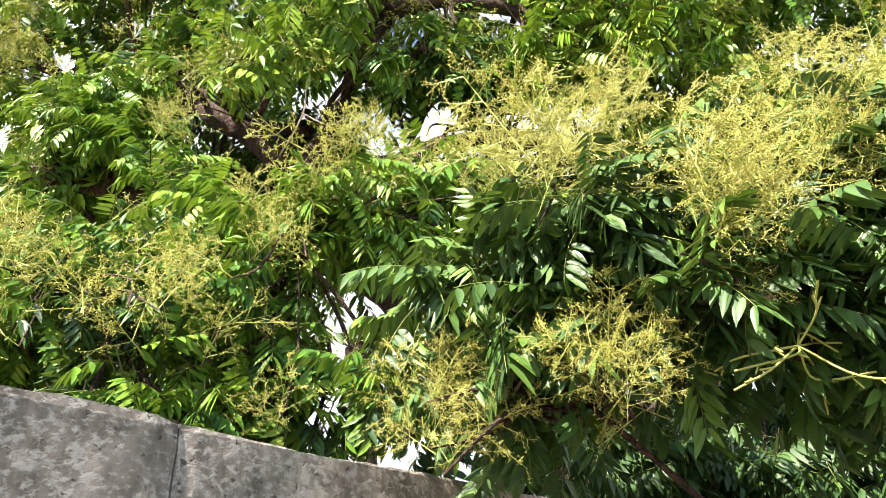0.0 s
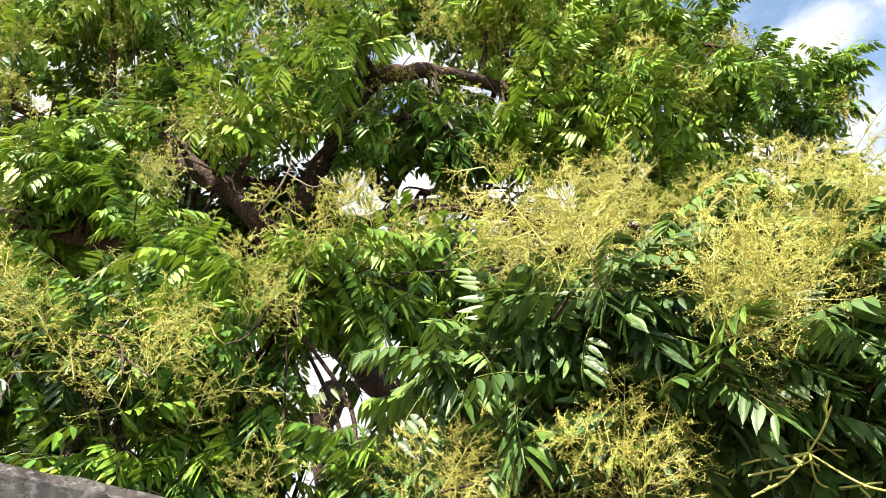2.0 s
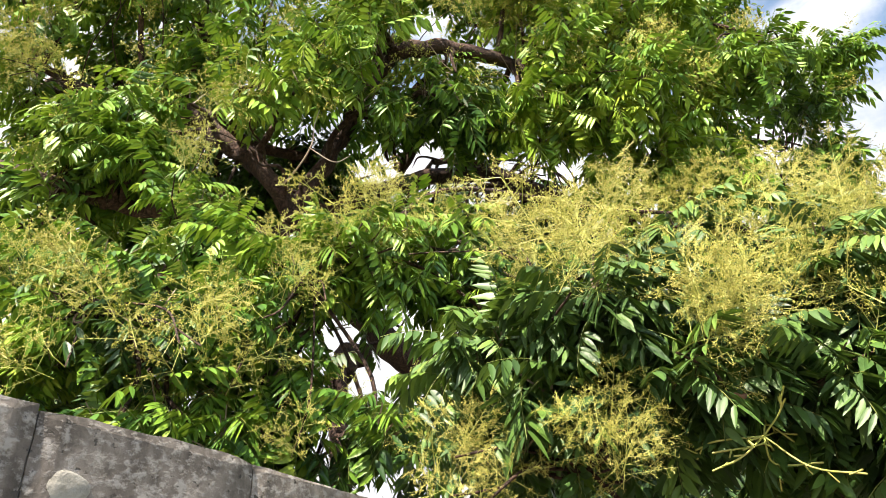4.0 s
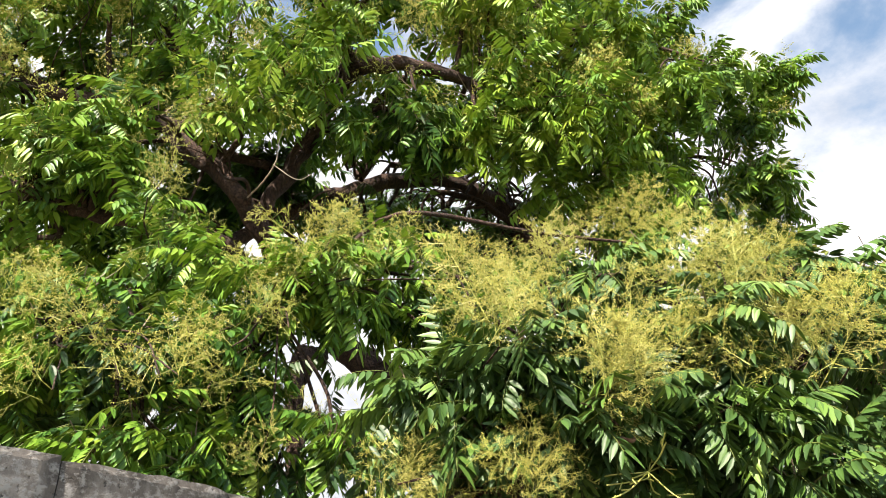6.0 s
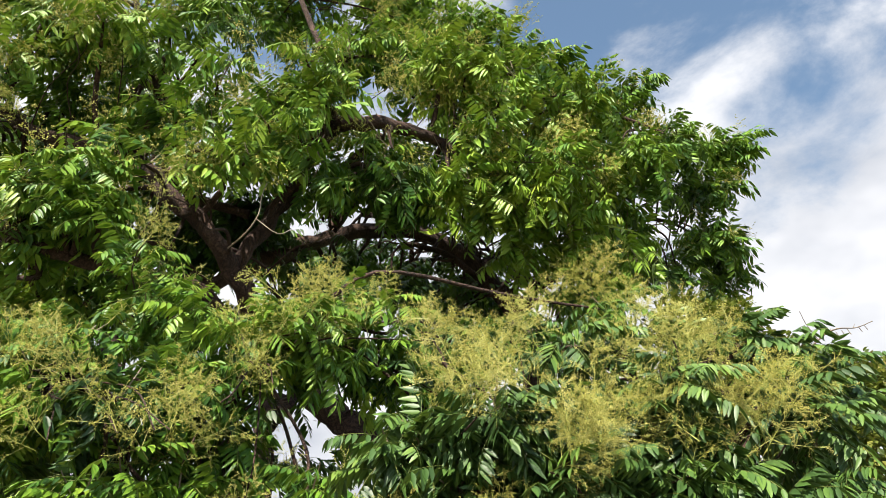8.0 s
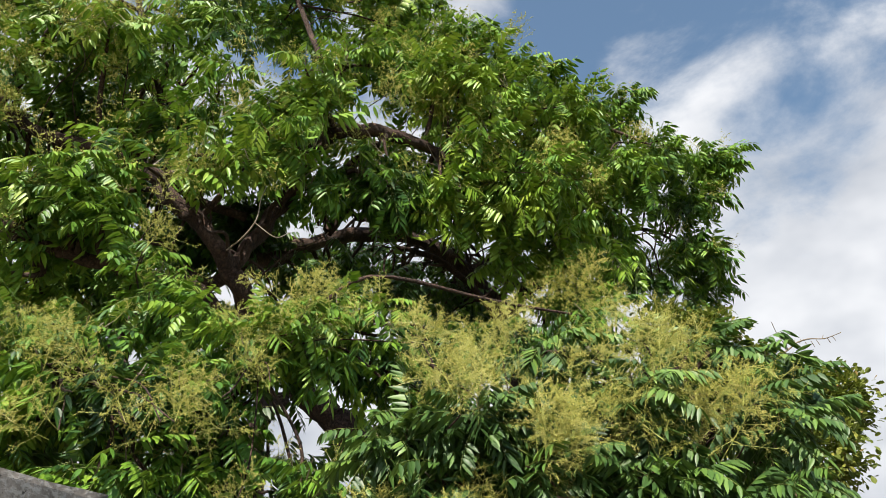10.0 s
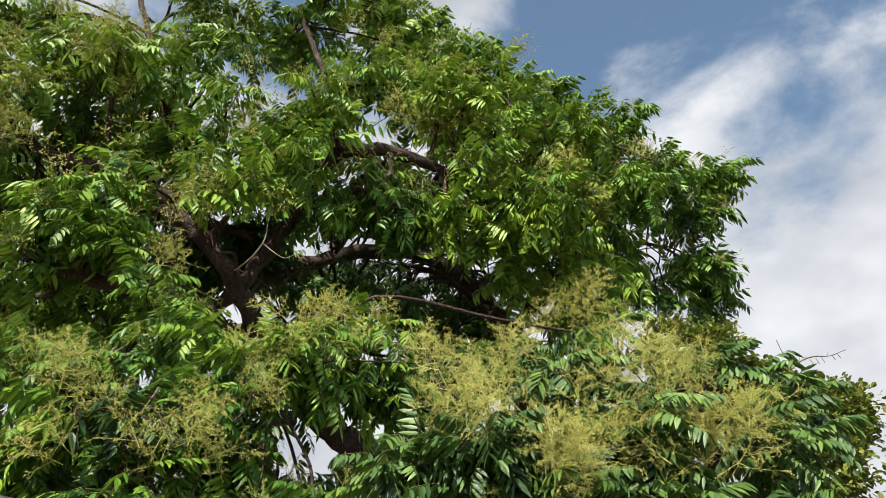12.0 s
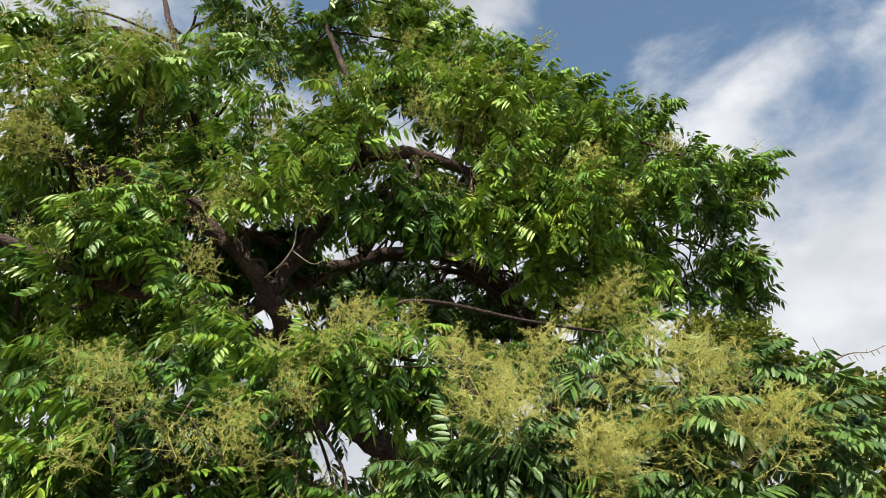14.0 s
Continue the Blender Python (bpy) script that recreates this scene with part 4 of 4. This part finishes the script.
SEAMS = [-9.4, -7.5, -5.6, -3.8, -2.4, -1.20, -0.58, 1.6, 3.5, 5.4, 7.3, 9.2, 11.1, 13.0]
panels = []
for k in range(len(SEAMS) - 1):
    panels.append(child("panel", wall_panel(SEAMS[k], SEAMS[k + 1], k * 3.7), wall))
core_v = np.array([(x, y, z) for x in (SEAMS[0], SEAMS[-1]) for y in (0.012, WALL_THICK - 0.012) for z in (-0.1, WALL_TOP - 0.015)])
child("mortar_core", mesh_from("mortar_core", core_v, [np.array([(0, 4, 5, 1), (2, 3, 7, 6), (1, 5, 7, 3), (0, 2, 6, 4), (0, 1, 3, 2), (4, 6, 7, 5)])], [MORTAR]), wall, "dark mortar in the joints")


# ---- trees ----
def limb(name, rows, parent, sides=12, step=8, mat=None, rough=0.16, both=False):
    line = smooth_line(rows, step)
    if rough > 0.1:
        for k in range(1, len(line) - 1):
            w = line[k][3] * (0.6 if rough > 0.2 else 0.3)
            line[k][:3] += [w * noise.noise(Vector((k * 0.35, a * 7.1, rows[0][0]))) for a in range(3)]
    v, q = tube_arrays(line, sides, rough, rows[0][0] * 3.1)
    made = child(name, mesh_from(name, v, [q], [mat or BARK], None, True), parent)
    return (line, made) if both else line


def nearest(lines, p):
    pts = np.concatenate([l[2:, :] for l in lines])
    d = np.linalg.norm(pts[:, :3] - np.array(p), axis=1) + 0.35 * np.maximum(0, pts[:, 2] - p[2] + 0.2)
    return pts[np.argmin(d)]


def bough(a, b, r0, r1, parent, sag=0.1):
    """A side branch from a limb to the middle of a clump."""
    a, b = np.array(a[:3], float), np.array(b, float)
    le = np.linalg.norm(b - a)
    m1, m2 = a + (b - a) * 0.33, a + (b - a) * 0.68
    m1 = m1 + rng.normal(0, 0.06, 3) * le + np.array((0, 0, sag * le))
    m2 = m2 + rng.normal(0, 0.06, 3) * le + np.array((0, 0, sag * le))
    rows = [(*a, r0), (*m1, r0 * 0.8), (*m2, (r0 + r1) / 2), (*b, r1)]
    return limb("branch", rows, parent, 7, 5, BARK, 0.12, True)[1]


def grow(tree, lines, clumps, density, templates, leaf_name, leaf_label, flat=0.85, keep=0, leaves=9, size=1.0, bloom=0.0, gaps=(), green=None):
    """Leaves for a list of clumps (x, y, z, radius, leaf tone). keep: how many leaves become parts of their own."""
    pile, twigs = Pile(), Pile()
    shared = [mesh_from(leaf_name, v, [f[0], f[1]], [green or LEAF, STALK], np.full(len(v), 0.2), True) for v, f in templates] if keep else []
    kept, spikes = 0, []
    for c in clumps:
        x, y, z, r, tone = c
        root = nearest(lines, (x, y, z))
        carrier = bough(root, (x, y, z - 0.25 * r), min(0.035, 0.6 * root[3]), 0.010, tree)
        base, head, tones, tip, axis = clump((x, y, z), r, tone, density, flat, leaves)
        if bloom:
            pick = rng.random(len(tip)) < bloom
            spikes += list(zip(tip[pick], axis[pick]))
        v, q = bars(np.broadcast_to(np.array((x, y, z - 0.3 * r)), tip.shape) + (tip - np.array((x, y, z))) * 0.2, tip, 0.006, 0.003)
        twigs.add(v, {0: q})
        if gaps:
            g = np.array(gaps)
            mid = base + head * 0.18 - np.array((0, 0, 0.05))
            far = np.linalg.norm(mid[:, None] - g[None, :, :3], axis=2) > g[None, :, 3] * rng.uniform(0.8, 1.1, (len(base), 1))
            ok = far.all(axis=1)
            base, head, tones = base[ok], head[ok], tones[ok]
        n = len(base)
        rot = frames_of(head, rng.normal(0, 0.2, n))
        scale = size * rng.uniform(0.75, 1.15, n)
        kind = rng.integers(0, len(templates), n)
        own = (rng.random(n) < 0.5) if kept < keep else np.zeros(n, bool)
        for i in np.nonzero(own)[0]:
            if kept >= keep:
                own[i] = False
                continue
            m = Matrix(rot[i].tolist()).to_4x4()
            m.translation = Vector(base[i])
            ob = new(leaf_name, shared[kind[i]])
            ob.parent = carrier
            ob.matrix_basis = m @ Matrix.Scale(scale[i], 4)
            kept += 1
        for t, tem in enumerate(templates):
            s = (kind == t) & ~own
            if s.any():
                scatter(pile, tem, base[s], rot[s], scale[s], tones[s])
    child("foliage", pile.mesh("foliage", [green or LEAF, STALK], True), tree, leaf_label, "stuff")
    child("twig", twigs.mesh("twig", [TWIG]), tree, "thin brown twigs", "stuff")
    return spikes


def bloom_parts(tree, lines, blooms, templates, scale_to, clusters=2, pale=0.0):
    """Flower panicles, each a part, on thin stalks."""
    shared = [mesh_from("panicle", v, [f[0], f[1]], [BLOOM, BLOOM_STALK], np.full(len(v), pale)) for v, f in templates]
    for k, (x, y, z, s) in enumerate(blooms):
        carrier = None
        for j in range(clusters):
            lean = unit(np.array((rng.normal(0, 0.6), rng.normal(-0.35, 0.45), rng.uniform(0.25, 0.85))))
            off = rng.normal(0, 0.28, 3) * s * (1 if j else 0.2)
            at = Vector((x, y, z)) + Vector(off) - Vector(lean) * s * 0.4
            if carrier is None:
                carrier = bough(nearest(lines, (x, y, z)), at, 0.007, 0.004, tree, 0.05)
            ob = new("panicle", shared[(k + j) % len(shared)])
            ob.parent = carrier
            q = Vector(lean).to_track_quat("Z", "Y").to_matrix().to_4x4() @ Matrix.Rotation(rng.uniform(0, 6.28), 4, "Z")
            ob.matrix_basis = Matrix.Translation(at) @ q @ Matrix.Scale(s / scale_to * rng.uniform(0.8, 1.1), 4)


def bloom_stuff(tree, spikes, templates, size):
    pile = Pile()
    n = len(spikes)
    at = np.array([p for p, _ in spikes])
    ax = unit(np.array([a for _, a in spikes]) + np.array((0, 0, 0.3)))
    x = unit(np.cross(ax, rng.normal(0, 1, (n, 3))))
    rot = np.stack([x, np.cross(ax, x), ax], -1)
    kind = rng.integers(0, len(templates), n)
    for t, tem in enumerate(templates):
        s = kind == t
        if s.any():
            scatter(pile, tem, at[s], rot[s], size * rng.uniform(0.7, 1.2, s.sum()), np.full(s.sum(), 0.0))
    child("blossom", pile.mesh("blossom", [BLOOM, BLOOM_STALK]), tree, "yellow-green flower panicles", "stuff")


def spread(clumps, count, reach, shrink, towards=None):
    """Each clump with smaller neighbours round it, for an uneven outline with gaps."""
    out = list(clumps)
    for x, y, z, r, tone in clumps:
        for _ in range(count):
            d = unit(rng.normal(0, 1, 3) * np.array((1, 0.8, 0.7)))
            p = np.array((x, y, z)) + d * r * rng.uniform(0.8, reach)
            if towards is not None:
                p = p + unit(np.array(towards) - p) * r * 0.55
            out.append((*p, r * shrink * rng.uniform(0.8, 1.2), float(np.clip(tone + rng.normal(0, 0.08), 0, 1))))
    return out


# the large tree behind the wall
CROWN_GAPS = GAPS + (GAPS_ARCH + GAPS_ARCH_MORE) + GAPS_LOW + (GAPS_EARLY + GAPS_EARLY_MORE) + GAPS_SHAFT
big = thing("flowering_tree", "large spreading tree with pinnate leaves and yellow-green flower panicles", "tree")
trunk_a = limb("trunk", [(1.7, 6.9, -0.1, 0.27), (1.6, 6.7, 1.2, 0.23), (1.42, 6.4, 2.4, 0.19)] + LIMB_LEAN, big, 16, rough=0.26)
trunk_b = limb("trunk", [(2.3, 7.3, -0.1, 0.26), (2.5, 7.5, 2.0, 0.2), (2.7, 7.6, 3.8, 0.18)] + LIMB_ARCH, big, 16, rough=0.26)
big_lines = [trunk_a, trunk_b]
for rows in (LIMB_ARCH2, LIMB_ARCH3, LIMB_UPPER, LIMB_UPPER2, LIMB_LOWLEFT, LIMB_FORK + [(-0.42, 5.8, 1.5, 0.1), (-0.4, 5.8, -0.1, 0.12)], LIMB_LEFT2, LIMB_TOP, LIMB_TOP2):
    big_lines.append(limb("limb", rows, big, 12, rough=0.26))
big_lines.append(limb("limb", [(2.12, 7.6, 6.98, 0.07), (3.1, 7.5, 7.6, 0.05), (4.4, 7.4, 7.9, 0.035), (5.4, 7.6, 8.0, 0.022), (6.0, 7.9, 7.7, 0.012)], big))
big_lines.append(limb("limb", [(1.28, 6.4, 8.41, 0.06), (2.4, 6.2, 8.9, 0.045), (3.4, 6.0, 8.7, 0.03), (4.3, 5.8, 8.2, 0.02)], big))
big_lines.append(limb("limb", [(-0.5, 6.0, 4.9, 0.07), (-0.4, 5.0, 4.6, 0.05), (-0.3, 4.2, 4.2, 0.035), (-0.5, 3.6, 3.7, 0.02)], big))
big_lines.append(limb("limb", [(-1.45, 5.9, 5.55, 0.06), (-1.6, 5.0, 4.8, 0.045), (-1.5, 4.2, 4.1, 0.03), (-1.6, 3.5, 3.5, 0.02)], big))
# crooked side branches along the arching limb
for k in range(46):
    a = trunk_b[min(22 + k * 2 // 3, len(trunk_b) - 3)]
    d = unit(np.array((rng.normal(0.2, 0.8), rng.normal(-0.2, 0.6), rng.normal(0.1, 0.6))))
    bough(a, a[:3] + d * rng.uniform(0.4, 1.2), rng.choice((0.028, 0.014)), 0.005, big, 0.15)
for k in range(34):
    a = np.array((rng.uniform(0.9, 2.6), rng.uniform(7.0, 8.0), 0.0))
    a[2] = 7.35 - 0.42 * (a[0] - 0.9) ** 2 * 0.5 + rng.normal(0, 0.3)
    a = nearest(big_lines, a)
    d = unit(np.array((rng.normal(-0.6, 0.7), rng.normal(0, 0.4), rng.normal(0.1, 0.7))))
    bough(a, a[:3] + d * rng.uniform(0.4, 1.1), rng.choice((0.024, 0.013)), 0.004, big, 0.12)
lobe = big_lines[-4]
for k in range(22):
    a = lobe[min(len(lobe) - 4, 12 + k % 16)]
    d = unit(np.array((rng.normal(0.1, 0.5), rng.normal(0, 0.4), rng.normal(-0.8, 0.4))))
    bough(a, a[:3] + d * rng.uniform(0.4, 1.0), 0.012, 0.004, big, 0.05)
for k in range(26):
    a = trunk_a[min(16 + 2 * k, len(trunk_a) - 3)]
    d = unit(np.array((rng.normal(0.0, 0.8), rng.normal(-0.2, 0.6), rng.normal(0.2, 0.6))))
    bough(a, a[:3] + d * rng.uniform(0.3, 0.9), rng.choice((0.022, 0.012)), 0.004, big, 0.15)
spikes = grow(big, big_lines, spread(CROWN_EDGE, 3, 1.2, 0.62, (1.0, 6.8, 7.2)) + spread(CROWN_MIDDLE, 4, 1.6, 0.66), 0.5, FAR_LEAVES, "compound_leaf", "dense mid-green pinnate leaves", leaves=5, size=1.0, bloom=0.36, gaps=CROWN_GAPS)
bloom_stuff(big, spikes, FAR_SPRAYS, 0.32)
spikes = grow(big, big_lines, spread(CROWN_LEFT, 3, 1.7, 0.6), 0.4, FAR_LEAVES, "compound_leaf", "thinner mid-green pinnate leaves", leaves=5, size=0.95, bloom=0.42, gaps=CROWN_GAPS)
bloom_stuff(big, spikes, FAR_SPRAYS, 0.36)
grow(big, big_lines, spread(CROWN_BACK + (CROWN_DEEP + CROWN_DEEP_MORE), 2, 1.4, 0.7), 0.34, FAR_LEAVES, "compound_leaf", "dark green pinnate leaves, inner shade put into their tone", leaves=5, gaps=CROWN_GAPS)
spikes = grow(big, big_lines, spread(MID + MID_LOW + MID_RIGHT, 1, 1.3, 0.75), 0.5, NEAR_LEAVES, "compound_leaf", "lime and mid-green pinnate leaves", leaves=6, size=0.72, bloom=0.2, gaps=CROWN_GAPS)
bloom_stuff(big, spikes, MID_SPRAYS, 0.85)
bloom_parts(big, big_lines, (BLOOM_FAR + BLOOM_FAR_MORE), FAR_BLOOMS, 1.0, 3)
bloom_parts(big, big_lines, BLOOM_MID, MID_BLOOMS, 0.32, 2)

# low growth in the shade behind the wall; leaf tone near 0 deepens that shade
under = thing("understory_shrub", "dark green shrub growing in the shade behind the wall", "shrub")
under_lines = [limb("stem", [(x, y, -0.1, 0.04), (x + 0.1, y, 1.2, 0.032), (x + 0.05, y - 0.1, 2.4, 0.02), (x + 0.2, y, 3.3, 0.012)], under, 8) for x, y in ((1.2, 5.9), (2.3, 5.8), (2.8, 8.3), (4.6, 8.5), (-1.2, 5.4), (-2.9, 5.6))]
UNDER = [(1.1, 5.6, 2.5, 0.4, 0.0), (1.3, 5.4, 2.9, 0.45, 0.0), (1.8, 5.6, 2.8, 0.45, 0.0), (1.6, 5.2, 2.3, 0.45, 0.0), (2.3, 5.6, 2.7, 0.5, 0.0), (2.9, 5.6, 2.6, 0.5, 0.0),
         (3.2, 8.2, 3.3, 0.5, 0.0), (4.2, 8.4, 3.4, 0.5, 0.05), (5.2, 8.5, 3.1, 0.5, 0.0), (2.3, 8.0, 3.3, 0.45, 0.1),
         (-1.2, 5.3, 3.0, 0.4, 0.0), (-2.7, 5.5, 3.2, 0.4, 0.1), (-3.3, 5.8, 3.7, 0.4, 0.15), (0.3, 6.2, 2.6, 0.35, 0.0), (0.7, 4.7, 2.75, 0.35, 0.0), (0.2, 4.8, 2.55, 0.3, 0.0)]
grow(under, under_lines, spread(UNDER, 1, 1.3, 0.75) + SHADE, 0.58, FAR_LEAVES, "compound_leaf", "dark green leaves, deep shade put into their tone", leaves=5, gaps=GAPS_SHAFT, green=DARK_LEAF)

# slender stem by the wall
slim = thing("slender_tree", "slender brown tree trunk standing behind the wall", "tree")
slim_line = limb("trunk", [(-1.9, 4.6, -0.1, 0.11), (-1.95, 4.6, 1.6, 0.095), (-1.98, 4.6, 3.16, 0.08), (-2.06, 4.6, 3.6, 0.055), (-2.12, 4.65, 3.95, 0.02)], slim, 14)

# the small tree in front of the wall
small = thing("young_flowering_tree", "young tree with long dark green pinnate leaves and pale yellow panicles", "tree")
small_lines = [limb("trunk", [(3.1, 2.9, -0.1, 0.09), (3.0, 2.9, 0.9, 0.075), (2.75, 2.8, 1.7, 0.06), (2.3, 2.75, 2.4, 0.045), (1.95, 2.75, 3.1, 0.03)], small, 12)]
small_lines.append(limb("limb", [(2.95, 2.85, 1.0, 0.03), (2.2, 2.75, 1.4, 0.02), (1.3, 2.7, 1.75, 0.014), (0.6, 2.55, 2.4, 0.008)], small, 9))
small_lines.append(limb("limb", [(2.8, 2.8, 1.6, 0.04), (2.2, 2.75, 1.95, 0.025), (1.6, 2.6, 2.25, 0.016), (1.1, 2.35, 2.45, 0.009)], small, 9))
grow(small, small_lines, spread(NEAR + NEAR_EDGE + NEAR_FAR, 1, 1.3, 0.8), 0.85, NEAR_LEAVES, "compound_leaf", "glossy dark green pinnate leaves", keep=300, leaves=6, size=0.68, gaps=GAPS_NEAR + [(x, y - 0.1, z, 0.1) for x, y, z, _ in (BLOOM_NEAR + BLOOM_NEAR_MORE)], green=DARK_LEAF)
bloom_parts(small, small_lines, (BLOOM_NEAR + BLOOM_NEAR_MORE), NEAR_BLOOMS, 0.29, 2, 0.07)

# the round-leaved bush beyond
bush = thing("broadleaf_bush", "tall bush with small round olive and reddish leaves", "bush")
bush_lines = [limb("trunk", [(5.2, 6.2, -0.1, 0.09), (5.1, 6.1, 1.5, 0.07), (5.0, 6.0, 3.0, 0.05), (4.9, 5.9, 4.2, 0.03)], bush, 10)]
bush_pile = Pile()
blade = np.array([(0, 0, 0), (0.45, 0, -0.06), (1, 0, -0.16), (0.35, 0.3, 0.05), (0.75, 0.32, 0.0), (0.35, -0.3, 0.05), (0.75, -0.32, 0.0)])
blade_f = {0: np.array([[0, 1, 3], [3, 1, 4], [1, 2, 4], [0, 5, 1], [5, 6, 1], [1, 6, 2]])}
for x, y, z, r in BUSH:
    bough(nearest(bush_lines, (x, y, z)), (x, y, z - 0.2), 0.02, 0.008, bush)
    n = int(2100 * (r / 0.4) ** 2)
    d = unit(rng.normal(0, 1, (n, 3)))
    at = np.array((x, y, z)) + d * r * rng.uniform(0.5, 1.08, (n, 1)) * (1 + 0.18 * np.sin(7 * d[:, :1] + 5 * d[:, 1:2]))
    rot = frames_of(unit(d + rng.normal(0, 0.6, (n, 3))), rng.normal(0, 0.6, n))
    scatter(bush_pile, (blade, blade_f), at, rot, 0.075 * rng.uniform(0.6, 1.2, n), np.clip(rng.normal(0.4, 0.22, n), 0, 1))
child("foliage", bush_pile.mesh("foliage", [BUSH_LEAF]), bush, "small round olive leaves", "stuff")


# ---- small things ----
def stick_part(name, rows, parent, mat, label="", sides=6):
    v, q = tube_arrays(smooth_line(rows, 5), sides)
    return child(name, mesh_from(name, v, [q], [mat], None, True), parent, label)


# a spent panicle: bare yellow-green stalks from one knot
knot = np.array((1.02, 2.12, 2.38))
for k in range(9):
    az, up = 0.7 * k + rng.normal(0, 0.15), rng.uniform(-0.5, 0.7)
    d = unit(np.array((math.cos(az), 0.5 * math.sin(az), up)))
    le = rng.uniform(0.12, 0.3)
    side = rng.normal(0, 0.03, 3)
    stalk = stick_part("bare_stalk", [(*knot, 0.0021), (*(knot + d * le * 0.5 + side), 0.0016), (*(knot + d * le), 0.0009)], small, BLOOM_STALK, "bare yellow-green flower stalk" if k == 0 else "", 5)
    for f in (0.45, 0.65, 0.85):
        q = knot + d * le * f + side * 4 * f * (1 - f)
        e = q + unit(d + rng.normal(0, 0.7, 3)) * rng.uniform(0.02, 0.05)
        stick_part("stalk_tip", [(*q, 0.0012), (*((q + e) / 2), 0.0009), (*e, 0.0006)], stalk, BLOOM_STALK, "", 4)
stick_part("bare_stalk", [(*knot, 0.0022), (1.2, 2.3, 2.44, 0.0026), (1.5, 2.5, 2.4, 0.003)], small, BLOOM_STALK, "", 5)

# a curled dead leaf caught in the young tree
n_u, n_v = 9, 5
dead_v = [((i / 8 - 0.5) * 0.085, math.sin((j / 4 - 0.5) * 3.6) * 0.013 * math.sin(math.pi * (0.08 + 0.84 * i / 8)), (1 - math.cos((j / 4 - 0.5) * 3.6)) * 0.012 + 0.01 * math.sin(i * 0.7)) for i in range(n_u) for j in range(n_v)]
dead_q = np.array([(i * n_v + j, (i + 1) * n_v + j, (i + 1) * n_v + j + 1, i * n_v + j + 1) for i in range(n_u - 1) for j in range(n_v - 1)])
dead = child("dead_leaf", mesh_from("dead_leaf", dead_v, [dead_q], [plain_rough("dead_leaf_brown", [(0.3, (0.09, 0.045, 0.03)), (0.7, (0.24, 0.14, 0.1))], 60.0)], None, True), small, "curled brown dead leaf")
dead.matrix_basis = pose(0.93, 2.05, 2.47, 25, -20, 15)

# bare thorny twig above the bush
thorny = thing("bare_twig", "bare grey-brown thorny twig sticking out against the sky", "twig")
stick_part("stem", [(4.7, 5.9, 3.2, 0.012), (4.1, 4.7, 3.6, 0.010), (3.62, 3.75, 3.98, 0.008), (3.68, 3.6, 4.12, 0.007), (3.85, 3.6, 4.2, 0.006), (4.02, 3.6, 4.22, 0.004), (4.2, 3.6, 4.29, 0.002)], thorny, TWIG)
stick_part("side_twig", [(3.66, 3.62, 4.1, 0.004), (3.58, 3.6, 4.22, 0.003), (3.54, 3.58, 4.32, 0.0015)], thorny, TWIG)
for k in range(8):
    f = (k + rng.uniform(0.1, 0.7)) / 8
    p = np.array((3.7 + 0.45 * f, 3.6, 4.14 + 0.12 * f))
    up = rng.choice((-1.0, 1.0)) * rng.uniform(0.02, 0.06)
    stick_part("thorn", [(*p, 0.0025), (*(p + np.array((0.01, 0, up * 0.5))), 0.0016), (*(p + np.array((0.02, 0, up))), 0.0008)], thorny, TWIG, "", 4)

# pale dead twigs inside the crown
for rows in ([(-0.95, 4.9, 5.32, 0.007), (-0.8, 4.7, 5.36, 0.007), (-0.7, 4.6, 5.5, 0.006), (-0.69, 4.6, 5.7, 0.004), (-0.66, 4.6, 5.85, 0.002)],
             [(-0.72, 4.6, 5.46, 0.005), (-0.52, 4.6, 5.32, 0.004), (-0.4, 4.6, 5.38, 0.002)], [(-1.25, 3.6, 3.2, 0.008), (-1.12, 3.5, 3.3, 0.006), (-1.02, 3.45, 3.5, 0.003)]):
    stick_part("dead_twig", rows, big, DEAD_TWIG, "pale dead twig")

# pale plaster patch set in a hollow of the wall face
for s, z, w, h in ((-1.10, 2.185, 0.06, 0.045), (-0.43, 2.155, 0.04, 0.03)):
    pv, pq = [], []
    for i in range(8):
        for j in range(20):
            a, rr = 2 * math.pi * j / 20, (i / 7)
            wob = 1 + 0.16 * noise.noise(Vector((math.cos(a) * 1.5 + s, math.sin(a) * 1.5, 3.0)))
            pv.append((s + w * rr * wob * math.cos(a), 0.005 - 0.009 * math.sqrt(max(0, 1 - rr * rr)), z + h * rr * wob * math.sin(a)))
    for i in range(7):
        for j in range(20):
            pq.append((i * 20 + j, i * 20 + (j + 1) % 20, (i + 1) * 20 + (j + 1) % 20, (i + 1) * 20 + j))
    child("plaster_patch", mesh_from("plaster_patch", pv, [np.array(pq)], [PLASTER], None, True), panels[4 if s < -1.15 else 5 if s < -0.56 else 6], "pale rounded plaster patch")
